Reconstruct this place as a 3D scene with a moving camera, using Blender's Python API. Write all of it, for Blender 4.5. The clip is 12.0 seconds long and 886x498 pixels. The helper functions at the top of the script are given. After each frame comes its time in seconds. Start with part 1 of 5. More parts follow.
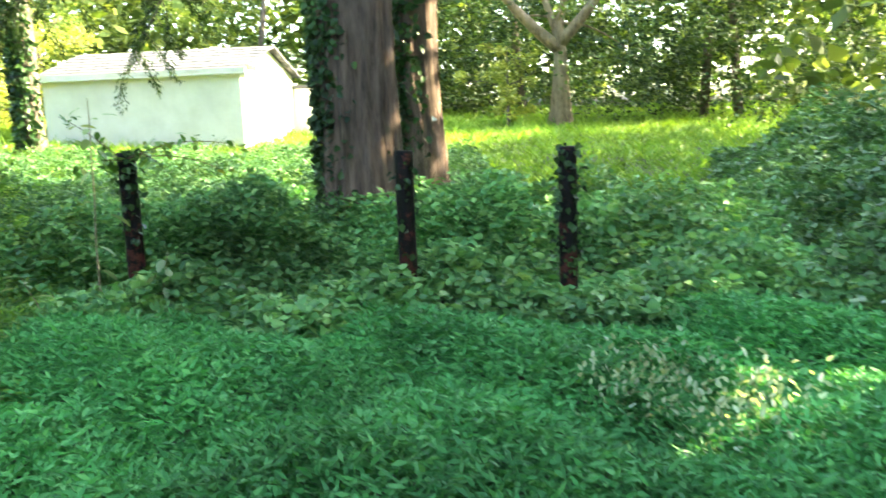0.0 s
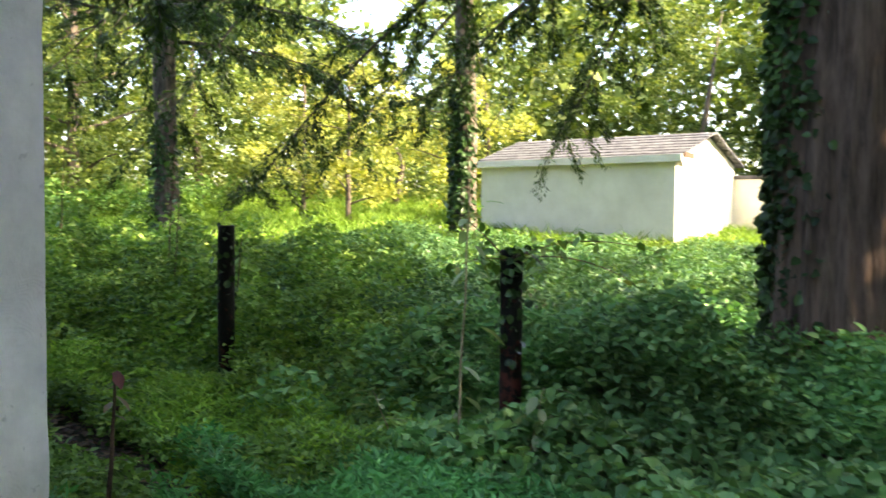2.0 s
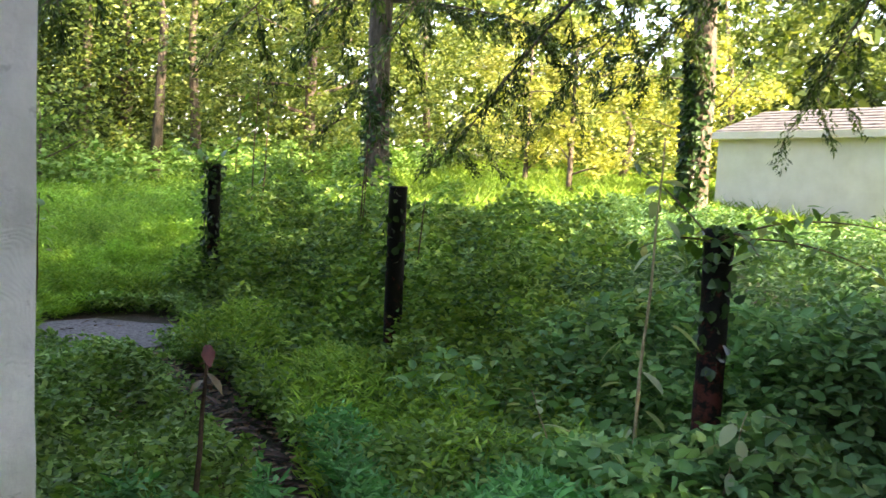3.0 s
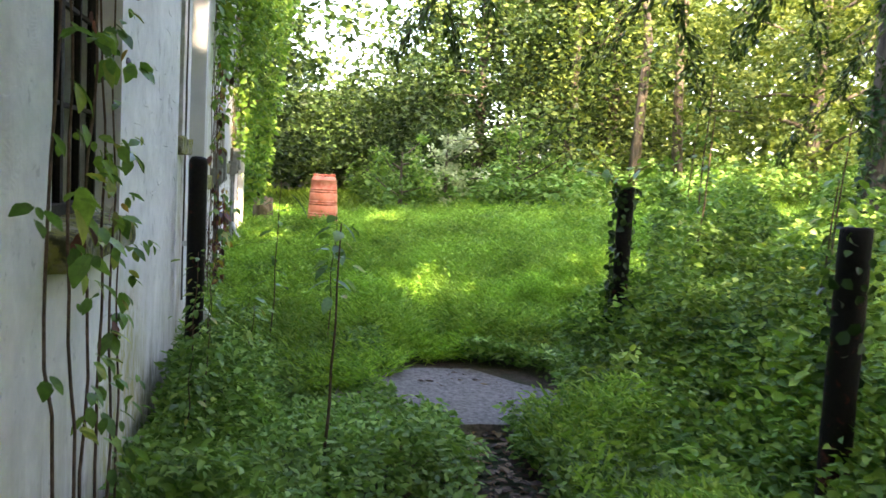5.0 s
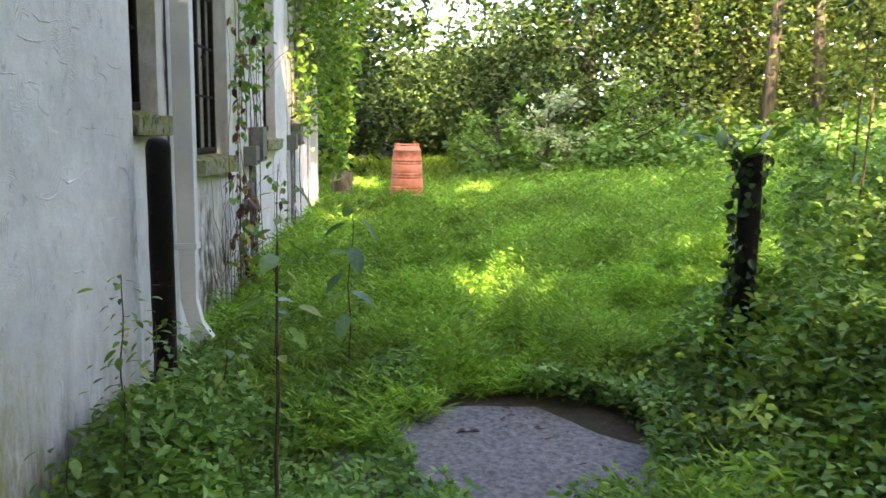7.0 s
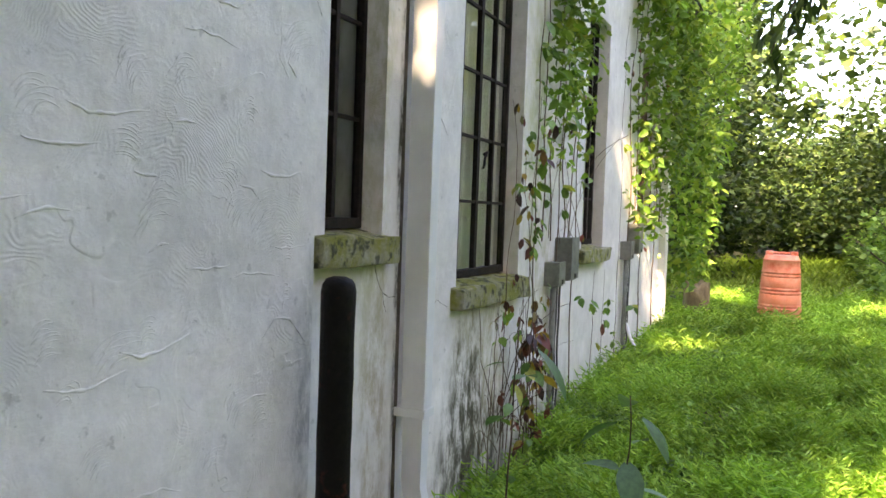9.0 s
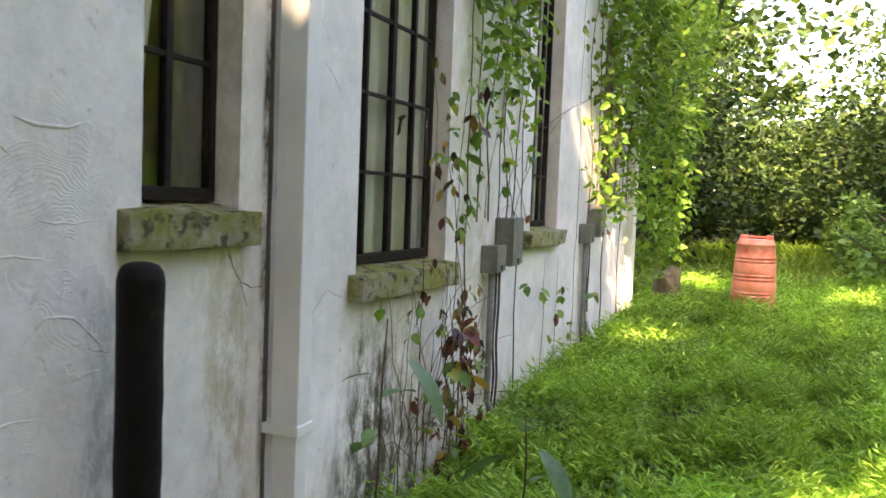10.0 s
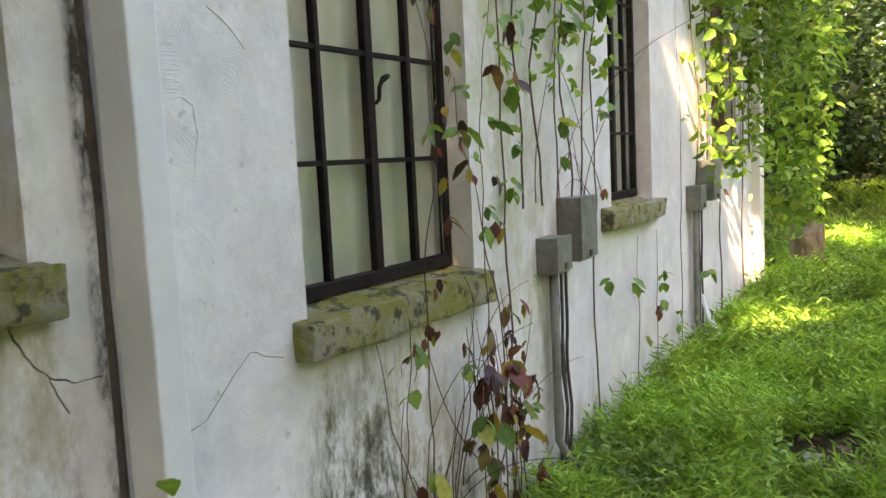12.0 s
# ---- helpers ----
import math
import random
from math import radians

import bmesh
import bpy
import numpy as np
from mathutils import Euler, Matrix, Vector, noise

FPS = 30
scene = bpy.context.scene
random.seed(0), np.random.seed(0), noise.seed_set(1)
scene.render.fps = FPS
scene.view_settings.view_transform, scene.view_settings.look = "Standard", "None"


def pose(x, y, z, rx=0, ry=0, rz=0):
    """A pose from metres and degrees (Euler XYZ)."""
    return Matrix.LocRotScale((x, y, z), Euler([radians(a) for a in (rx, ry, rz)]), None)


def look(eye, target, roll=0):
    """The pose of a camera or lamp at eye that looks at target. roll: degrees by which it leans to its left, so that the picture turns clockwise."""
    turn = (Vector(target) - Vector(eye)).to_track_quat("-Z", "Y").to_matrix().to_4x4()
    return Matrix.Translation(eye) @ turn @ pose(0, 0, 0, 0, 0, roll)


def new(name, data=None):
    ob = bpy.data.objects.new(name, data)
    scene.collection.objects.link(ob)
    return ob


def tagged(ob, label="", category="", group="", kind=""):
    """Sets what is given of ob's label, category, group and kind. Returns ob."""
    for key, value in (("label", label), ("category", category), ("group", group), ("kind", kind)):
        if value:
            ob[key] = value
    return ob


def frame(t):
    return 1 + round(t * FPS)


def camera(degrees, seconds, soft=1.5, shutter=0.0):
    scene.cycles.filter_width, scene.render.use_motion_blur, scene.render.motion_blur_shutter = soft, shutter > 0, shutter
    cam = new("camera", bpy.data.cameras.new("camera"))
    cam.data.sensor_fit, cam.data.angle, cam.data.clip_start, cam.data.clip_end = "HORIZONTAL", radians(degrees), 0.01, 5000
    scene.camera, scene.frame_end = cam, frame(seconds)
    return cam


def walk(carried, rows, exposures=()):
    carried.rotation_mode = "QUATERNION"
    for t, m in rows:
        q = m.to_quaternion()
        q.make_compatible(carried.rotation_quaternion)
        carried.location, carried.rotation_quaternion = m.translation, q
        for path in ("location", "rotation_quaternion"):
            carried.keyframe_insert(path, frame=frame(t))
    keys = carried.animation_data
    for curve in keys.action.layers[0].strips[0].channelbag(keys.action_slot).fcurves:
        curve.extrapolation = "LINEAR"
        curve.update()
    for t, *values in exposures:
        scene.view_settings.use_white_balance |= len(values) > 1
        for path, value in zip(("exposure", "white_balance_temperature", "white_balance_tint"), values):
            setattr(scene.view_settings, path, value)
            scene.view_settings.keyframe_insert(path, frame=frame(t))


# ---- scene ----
cam = camera(56.7, 12.0, shutter=0.22)
PATH = [
    (0, (0.032, 0.148, 1.586), (0.061, 2.124, 1.276), -2.2),
    (0.5, (-0.002, 0.651, 1.607), (-0.272, 2.62, 1.381), -1.0),
    (1, (-0.08, 1.072, 1.637), (-0.463, 3.028, 1.473), 1.3),
    (1.5, (-0.22, 1.496, 1.624), (-0.841, 3.391, 1.476), -0.4),
    (2, (-0.282, 1.958, 1.637), (-1.229, 3.718, 1.556), 0.5),
    (2.5, (-0.396, 2.419, 1.616), (-1.656, 3.97, 1.539), 1.9),
    (3, (-0.493, 2.859, 1.594), (-1.885, 4.285, 1.431), 2.7),
    (3.5, (-0.641, 3.313, 1.594), (-2.226, 4.515, 1.387), 2.9),
    (3.7, (-0.736, 3.466, 1.589), (-2.417, 4.525, 1.365), 3.0),
    (5.3, (-2.06, 4.569, 1.711), (-4.031, 4.857, 1.529), 1.2),
    (5.5, (-2.239, 4.613, 1.735), (-4.208, 4.902, 1.533), -1.3),
    (6, (-2.568, 4.804, 1.721), (-4.535, 5.095, 1.503), -0.4),
    (6.5, (-2.91, 5.045, 1.748), (-4.881, 5.281, 1.503), 1.2),
    (6.7, (-3.039, 5.083, 1.74), (-5.014, 5.268, 1.483), 1.0),
    (8.3, (-4.375, 5.303, 1.858), (-6.323, 4.912, 1.63), 2.2),
    (8.5, (-4.549, 5.31, 1.873), (-6.48, 4.822, 1.696), 2.4),
    (9, (-5.022, 5.323, 1.945), (-6.856, 4.531, 1.859), 2.0),
    (9.5, (-5.403, 5.424, 1.947), (-7.223, 4.601, 1.85), 2.3),
    (10, (-5.805, 5.401, 1.909), (-7.652, 4.645, 1.787), 2.2),
    (10.5, (-6.145, 5.359, 1.973), (-8.013, 4.66, 1.826), 0.4),
    (11, (-6.473, 5.357, 1.987), (-8.32, 4.612, 1.806), -0.2),
    (11.5, (-6.828, 5.344, 2.008), (-8.551, 4.355, 1.781), -2.0),
    (12, (-7.134, 5.292, 2.014), (-8.833, 4.26, 1.797), -2.8),
]
EXPOSURE = [(0, 4.27, 7050, 3), (0.5, 3.9, 7050, 11), (1.5, 3.34, 7150, 15), (2.5, 3.22, 7300, 20), (3.5, 3.78, 7500, 24), (5.5, 3.75, 7400, 24), (8.5, 3.7, 7850, 28), (12, 3.8, 8550, 29)]
walk(cam, [(t, look(eye, target, roll)) for t, eye, target, roll in PATH], EXPOSURE)

# ---- sky and sun ----
SUN_ELEVATION, SUN_TURN = radians(36), radians(9)
SUN_WAY = Vector((math.cos(SUN_ELEVATION) * math.cos(SUN_TURN), math.cos(SUN_ELEVATION) * math.sin(SUN_TURN), math.sin(SUN_ELEVATION)))
world = bpy.data.worlds.new("sky")
scene.world = world
world.use_nodes = True
sky = world.node_tree.nodes.new("ShaderNodeTexSky")
sky.sky_type, sky.sun_disc = "NISHITA", False
sky.sun_elevation, sky.sun_rotation = SUN_ELEVATION, math.pi / 2 - SUN_TURN
sky.dust_density = 2.5
world.node_tree.nodes["Background"].inputs["Strength"].default_value = 0.15
world.node_tree.links.new(sky.outputs["Color"], world.node_tree.nodes["Background"].inputs["Color"])
sun_data = bpy.data.lights.new("sun", "SUN")
sun_data.energy, sun_data.angle, sun_data.color = 3.4, radians(0.5), (1.0, 0.86, 0.62)
sun = new("sun", sun_data)
sun.matrix_world = look(SUN_WAY * 60, (0, 0, 0))

# ---- materials ----
def material(name):
    m = bpy.data.materials.new(name)
    m.use_nodes = True
    t = m.node_tree
    return m, t, t.nodes["Principled BSDF"]


def node(t, kind, **sets):
    n = t.nodes.new(kind)
    for key, value in sets.items():
        if key in n.inputs:
            n.inputs[key].default_value = value
    return n


def coords(t, scale=(1, 1, 1)):
    g = t.nodes.new("ShaderNodeNewGeometry")
    mp = t.nodes.new("ShaderNodeMapping")
    mp.inputs["Scale"].default_value = scale
    t.links.new(g.outputs["Position"], mp.inputs["Vector"])
    return mp.outputs["Vector"]


def noise_tex(t, vec, scale, detail=4.0, rough=0.6, distortion=0.0):
    n = node(t, "ShaderNodeTexNoise", Scale=scale, Detail=detail, Roughness=rough, Distortion=distortion)
    t.links.new(vec, n.inputs["Vector"])
    return n.outputs["Fac"]


def ramp(t, fac, stops):
    r = t.nodes.new("ShaderNodeValToRGB")
    e = r.color_ramp.elements
    while len(e) < len(stops):
        e.new(0.5)
    for el, (p, c) in zip(e, stops):
        el.position, el.color = p, (*c, 1) if len(c) == 3 else c
    t.links.new(fac, r.inputs["Fac"])
    return r.outputs["Color"]


def grey(v):
    return (v, v, v)


def mix(t, fac, a, b, blend="MIX"):
    n = t.nodes.new("ShaderNodeMix")
    n.data_type, n.blend_type = "RGBA", blend
    for sock, v in ((n.inputs[0], fac), (n.inputs[6], a), (n.inputs[7], b)):
        if hasattr(v, "is_linked"):
            t.links.new(v, sock)
        else:
            sock.default_value = v if isinstance(v, (int, float)) else (*v, 1)
    return n.outputs[2]


def math_node(t, op, a, b):
    n = t.nodes.new("ShaderNodeMath")
    n.operation = op
    for sock, v in ((n.inputs[0], a), (n.inputs[1], b)):
        if hasattr(v, "is_linked"):
            t.links.new(v, sock)
        else:
            sock.default_value = v
    return n.outputs[0]


def bump(t, p, height, strength, distance, chain=None):
    b = node(t, "ShaderNodeBump", Strength=strength, Distance=distance)
    t.links.new(height, b.inputs["Height"])
    if chain is not None:
        t.links.new(chain, b.inputs["Normal"])
    t.links.new(b.outputs["Normal"], p.inputs["Normal"])
    return b.outputs["Normal"]


def leaf_material(name, dark, mid, light, through_light=0.35, rough=0.45, patch=0.7):
    m, t, p = material(name)
    g = t.nodes.new("ShaderNodeNewGeometry")
    col = ramp(t, g.outputs["Random Per Island"], [(0.0, dark), (0.55, mid), (1.0, light)])
    big = noise_tex(t, coords(t), patch, 3.0)
    col = mix(t, 1.0, col, ramp(t, big, [(0.3, grey(0.5)), (0.7, grey(1.3))]), "MULTIPLY")
    t.links.new(col, p.inputs["Base Color"])
    p.inputs["Roughness"].default_value = rough
    p.inputs["Specular IOR Level"].default_value = 0.22
    tr = t.nodes.new("ShaderNodeBsdfTranslucent")
    t.links.new(mix(t, 1.0, col, (1.5, 1.45, 0.6), "MULTIPLY"), tr.inputs["Color"])
    mx = t.nodes.new("ShaderNodeMixShader")
    mx.inputs[0].default_value = through_light
    t.links.new(p.outputs[0], mx.inputs[1])
    t.links.new(tr.outputs[0], mx.inputs[2])
    t.links.new(mx.outputs[0], t.nodes["Material Output"].inputs["Surface"])
    return m


def simple(name, a, b, scale, rough=0.7, metal=0.0, bump_strength=0.3, bump_distance=0.01, stretch=(1, 1, 1)):
    m, t, p = material(name)
    v = coords(t, stretch)
    n = noise_tex(t, v, scale, 6.0, 0.65)
    t.links.new(ramp(t, n, [(0.32, a), (0.68, b)]), p.inputs["Base Color"])
    p.inputs["Roughness"].default_value, p.inputs["Metallic"].default_value = rough, metal
    p.inputs["Specular IOR Level"].default_value = 0.2
    bump(t, p, noise_tex(t, v, scale * 3, 6.0, 0.7), bump_strength, bump_distance)
    return m


def stucco_material():
    m, t, p = material("stucco")
    v = coords(t)
    fine = noise_tex(t, v, 9.0, 8.0, 0.7)
    blot = noise_tex(t, v, 1.3, 5.0, 0.6)
    col = mix(t, 1.0, ramp(t, fine, [(0.3, (0.66, 0.655, 0.64)), (0.7, (0.85, 0.84, 0.82))]), ramp(t, blot, [(0.35, (0.80, 0.80, 0.80)), (0.65, (1, 1, 1))]), "MULTIPLY")
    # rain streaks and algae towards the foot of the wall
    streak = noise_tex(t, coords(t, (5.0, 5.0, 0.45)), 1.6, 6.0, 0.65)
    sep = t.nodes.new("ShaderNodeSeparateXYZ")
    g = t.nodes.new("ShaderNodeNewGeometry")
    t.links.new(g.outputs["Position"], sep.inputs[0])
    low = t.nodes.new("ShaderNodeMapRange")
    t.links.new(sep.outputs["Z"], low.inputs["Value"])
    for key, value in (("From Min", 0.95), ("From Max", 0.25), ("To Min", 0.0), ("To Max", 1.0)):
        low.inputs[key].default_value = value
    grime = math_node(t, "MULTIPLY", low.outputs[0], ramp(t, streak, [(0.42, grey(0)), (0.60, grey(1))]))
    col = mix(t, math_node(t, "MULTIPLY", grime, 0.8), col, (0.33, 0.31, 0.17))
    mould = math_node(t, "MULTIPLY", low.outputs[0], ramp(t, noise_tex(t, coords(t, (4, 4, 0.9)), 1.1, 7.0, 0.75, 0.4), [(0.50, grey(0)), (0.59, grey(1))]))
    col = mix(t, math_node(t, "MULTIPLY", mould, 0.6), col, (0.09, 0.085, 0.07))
    pale = math_node(t, "MULTIPLY", 0.2, ramp(t, streak, [(0.55, grey(0)), (0.75, grey(1))]))
    col = mix(t, pale, col, (0.58, 0.57, 0.46))
    chips = ramp(t, noise_tex(t, v, 17.0, 5.0, 0.65), [(0.64, grey(0)), (0.68, grey(1))])
    col = mix(t, math_node(t, "MULTIPLY", chips, 0.45), col, (0.30, 0.30, 0.29))
    # marks with places of their own, stains and painted shade: centre, reach, colour, strength
    g2 = coords(t)
    wobble = noise_tex(t, coords(t, (3.0, 3.0, 0.8)), 2.2, 7.0, 0.7)
    blotch = ramp(t, noise_tex(t, coords(t, (1.6, 1.6, 0.7)), 9.0, 8.0, 0.75), [(0.42, grey(0.05)), (0.60, grey(1))])
    # grey smudge at -7.50 paints the soft shadow beside the bollard
    for (cx, cz), (rx, rz), tint, strength in (((-9.40, 1.05), (0.62, 0.62), (0.33, 0.30, 0.14), 0.75), ((-9.14, 0.80), (0.34, 0.62), (0.04, 0.042, 0.026), 1.0), ((-9.25, 0.60), (0.60, 0.50), (0.055, 0.055, 0.032), 1.0), ((-9.75, 0.62), (0.30, 0.35), (0.05, 0.05, 0.035), 0.9),
                                               # olive patch at -8.00 covers the narrow window's west reveal
                                               ((-8.10, 1.05), (0.16, 0.95), (0.30, 0.24, 0.14), 0.7), ((-5.75, 0.45), (0.75, 0.75), (0.36, 0.34, 0.09), 0.9), ((-6.6, 0.2), (0.7, 0.5), (0.10, 0.10, 0.07), 0.85),
                                               # dark strip at -8.28 paints the shaded gap beside the downspout
                                               ((-7.50, 1.15), (0.10, 0.75), (0.30, 0.31, 0.32), 0.8), ((-10.3, 2.3), (0.40, 1.5), (0.42, 0.44, 0.24), 0.75), ((-10.62, 1.5), (0.22, 1.1), (0.40, 0.40, 0.26), 0.7), ((-8.0, 2.6), (0.22, 1.6), (0.42, 0.42, 0.27), 0.8), ((-8.28, 2.2), (0.04, 2.6), (0.05, 0.045, 0.03), 1.0)):
        away = t.nodes.new("ShaderNodeVectorMath")
        away.operation = "SUBTRACT"
        t.links.new(g2, away.inputs[0])
        away.inputs[1].default_value = (cx, 3.7, cz)
        shrink = t.nodes.new("ShaderNodeVectorMath")
        shrink.operation = "MULTIPLY"
        t.links.new(away.outputs[0], shrink.inputs[0])
        shrink.inputs[1].default_value = (1 / rx, 0.0, 1 / rz)
        size = t.nodes.new("ShaderNodeVectorMath")
        size.operation = "LENGTH"
        t.links.new(shrink.outputs[0], size.inputs[0])
        reach = math_node(t, "SUBTRACT", math_node(t, "ADD", 0.35, math_node(t, "MULTIPLY", wobble, 1.3)), size.outputs["Value"])
        mask = math_node(t, "MULTIPLY", math_node(t, "MULTIPLY", ramp(t, reach, [(0.02, grey(0)), (0.55, grey(1))]), blotch), strength)
        col = mix(t, mask, col, tint)
    t.links.new(col, p.inputs["Base Color"])
    p.inputs["Roughness"].default_value = 0.85
    # trowel marks: combed arcs about scattered centres, and broken laps
    vor = node(t, "ShaderNodeTexVoronoi", Scale=2.3, Randomness=1.0)
    warp = t.nodes.new("ShaderNodeVectorMath")
    nz = node(t, "ShaderNodeTexNoise", Scale=2.8, Detail=3.0)
    t.links.new(v, nz.inputs["Vector"])
    sc = t.nodes.new("ShaderNodeVectorMath")
    sc.operation = "SCALE"
    sc.inputs["Scale"].default_value = 0.42
    t.links.new(nz.outputs["Color"], sc.inputs[0])
    t.links.new(v, warp.inputs[0])
    t.links.new(sc.outputs[0], warp.inputs[1])
    t.links.new(warp.outputs[0], vor.inputs["Vector"])
    rings = math_node(t, "SINE", math_node(t, "MULTIPLY", vor.outputs["Distance"], 210.0), 0.0)
    patch = ramp(t, noise_tex(t, v, 5.0, 4.0), [(0.50, grey(0)), (0.64, grey(1))])
    combed = math_node(t, "MULTIPLY", rings, patch)
    edge = ramp(t, noise_tex(t, v, 2.4, 3.0, 0.5, 0.8), [(0.44, grey(0)), (0.495, grey(1)), (0.50, grey(0.0)), (0.51, grey(0))])
    lap = math_node(t, "MULTIPLY", edge, ramp(t, noise_tex(t, v, 3.1, 2.0), [(0.55, grey(0)), (0.62, grey(1))]))
    n1 = bump(t, p, fine, 0.42, 0.010)
    n1 = bump(t, p, noise_tex(t, v, 38.0, 6.0, 0.7), 0.35, 0.006, n1)
    n2 = bump(t, p, combed, 0.22, 0.0022, n1)
    n3 = bump(t, p, lap, 0.45, 0.006, n2)
    bump(t, p, blot, 0.35, 0.05, n3)
    return m


def bark_material(name, a, b, stretch=0.16, scale=9.0, depth=0.05):
    m, t, p = material(name)
    v = coords(t, (1, 1, stretch))
    n = noise_tex(t, v, scale, 8.0, 0.7, 0.3)
    t.links.new(ramp(t, n, [(0.34, a), (0.66, b)]), p.inputs["Base Color"])
    p.inputs["Roughness"].default_value = 0.9
    bump(t, p, n, 0.9, depth)
    return m


def ground_material():
    m, t, p = material("soil_and_litter")
    v = coords(t)
    col = ramp(t, noise_tex(t, v, 14.0, 8.0, 0.75), [(0.3, (0.02, 0.014, 0.009)), (0.5, (0.055, 0.038, 0.026)), (0.7, (0.13, 0.09, 0.065))])
    green = ramp(t, noise_tex(t, v, 1.4, 5.0), [(0.35, grey(0)), (0.6, grey(1))])
    col = mix(t, math_node(t, "MULTIPLY", green, 0.75), col, (0.03, 0.07, 0.014))
    t.links.new(col, p.inputs["Base Color"])
    p.inputs["Roughness"].default_value = 0.95
    bump(t, p, noise_tex(t, v, 25.0, 8.0, 0.8), 0.8, 0.04)
    return m


def glass_material():
    m, t, p = material("old_window_glass")
    p.inputs["Transmission Weight"].default_value = 1.0
    p.inputs["Roughness"].default_value = 0.03
    p.inputs["IOR"].default_value = 1.45
    p.inputs["Base Color"].default_value = (0.9, 0.93, 0.9, 1)
    bump(t, p, noise_tex(t, coords(t), 6.0, 2.0), 0.05, 0.01)
    return m


def post_material():
    m, t, p = material("black_paint_over_rust")
    v = coords(t)
    sep = t.nodes.new("ShaderNodeSeparateXYZ")
    t.links.new(v, sep.inputs[0])
    low = t.nodes.new("ShaderNodeMapRange")
    t.links.new(sep.outputs["Z"], low.inputs["Value"])
    for key, value in (("From Min", 1.1), ("From Max", 0.35), ("To Min", 0.0), ("To Max", 0.13)):
        low.inputs[key].default_value = value
    worn = ramp(t, math_node(t, "ADD", noise_tex(t, v, 11.0, 7.0, 0.7), low.outputs[0]), [(0.59, grey(0)), (0.67, grey(1))])
    col = mix(t, worn, ramp(t, noise_tex(t, v, 30.0, 5.0), [(0.3, (0.003, 0.003, 0.003)), (0.7, (0.009, 0.008, 0.007))]), (0.065, 0.019, 0.014))
    t.links.new(col, p.inputs["Base Color"])
    p.inputs["Roughness"].default_value = 0.58
    p.inputs["Specular IOR Level"].default_value = 0.13
    bump(t, p, noise_tex(t, v, 46.0, 7.0, 0.75), 0.8, 0.007)
    return m


def sill_material():
    m, t, p = material("mossy_stone_sill")
    v = coords(t)
    base = ramp(t, noise_tex(t, v, 16.0, 8.0, 0.7), [(0.3, (0.26, 0.25, 0.19)), (0.7, (0.48, 0.47, 0.38))])
    moss = ramp(t, noise_tex(t, v, 5.0, 7.0, 0.7), [(0.37, grey(0)), (0.57, grey(1))])
    col = mix(t, math_node(t, "MULTIPLY", moss, 0.9), base, (0.235, 0.245, 0.026))
    dark = ramp(t, noise_tex(t, v, 13.0, 6.0, 0.65), [(0.52, grey(0)), (0.60, grey(1))])
    col = mix(t, math_node(t, "MULTIPLY", dark, 0.85), col, (0.045, 0.05, 0.025))
    t.links.new(col, p.inputs["Base Color"])
    p.inputs["Roughness"].default_value = 0.95
    bump(t, p, noise_tex(t, v, 26.0, 8.0, 0.75), 1.0, 0.03)
    return m


STUCCO = stucco_material()
SOIL = ground_material()
GLASS = glass_material()
POST = post_material()
SILL = sill_material()
BARK_CEDAR = bark_material("red_brown_shredding_bark", (0.04, 0.026, 0.019), (0.25, 0.17, 0.125), 0.14, 13.0, 0.12)
BARK_GREY = bark_material("grey_brown_bark", (0.035, 0.028, 0.02), (0.16, 0.13, 0.095), 0.2, 12.0)
# pale bark, made lighter and yellower to stand for sun on the limbs
BARK_PALE = bark_material("pale_bark_lifted_for_sun", (0.08, 0.06, 0.03), (0.30, 0.23, 0.12), 0.3, 8.0)
STEM = simple("brown_vine_bark", (0.05, 0.032, 0.022), (0.15, 0.10, 0.07), 40.0, 0.9)
CANE = simple("dry_cane", (0.20, 0.16, 0.09), (0.42, 0.36, 0.22), 30.0, 0.8)
RUST_FRAME = simple("rusted_black_window_steel", (0.004, 0.004, 0.004), (0.022, 0.014, 0.011), 34.0, 0.7, 0.0, 0.6, 0.006)
DOWNPIPE = simple("pale_painted_downpipe", (0.60, 0.63, 0.63), (0.72, 0.74, 0.73), 4.0, 0.5, 0.0, 0.1, 0.004)
METER_GREY = simple("galvanised_grey_box", (0.12, 0.13, 0.115), (0.23, 0.24, 0.21), 12.0, 0.55, 0.1)
DARK_CABLE = simple("dark_cable", (0.03, 0.03, 0.03), (0.09, 0.09, 0.085), 20.0, 0.6)
PAVING = simple("dark_grey_paving", (0.085, 0.082, 0.08), (0.27, 0.26, 0.245), 32.0, 0.9, 0.0, 0.7, 0.01)
SHED_PAINT = simple("white_limewash", (0.70, 0.67, 0.58), (0.84, 0.81, 0.73), 1.6, 0.85)
SHED_ROOF = simple("grey_shingle", (0.05, 0.052, 0.055), (0.15, 0.155, 0.16), 5.0, 0.9)
CURTAIN = simple("yellowed_net_curtain", (0.68, 0.67, 0.57), (0.82, 0.81, 0.72), 5.0, 0.9)
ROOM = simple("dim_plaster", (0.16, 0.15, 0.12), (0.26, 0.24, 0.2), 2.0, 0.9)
WOOD = simple("rotten_brown_board", (0.05, 0.03, 0.02), (0.17, 0.11, 0.075), 10.0, 0.9, 0.0, 0.6, 0.01, (1, 1, 0.2))
ORANGE = simple("sun_faded_orange_plastic", (0.60, 0.13, 0.06), (0.86, 0.38, 0.26), 7.0, 0.45, 0.0, 0.1, 0.004)
FADED = simple("faded_pale_sheeting", (0.80, 0.24, 0.13), (0.88, 0.36, 0.24), 9.0, 0.5)
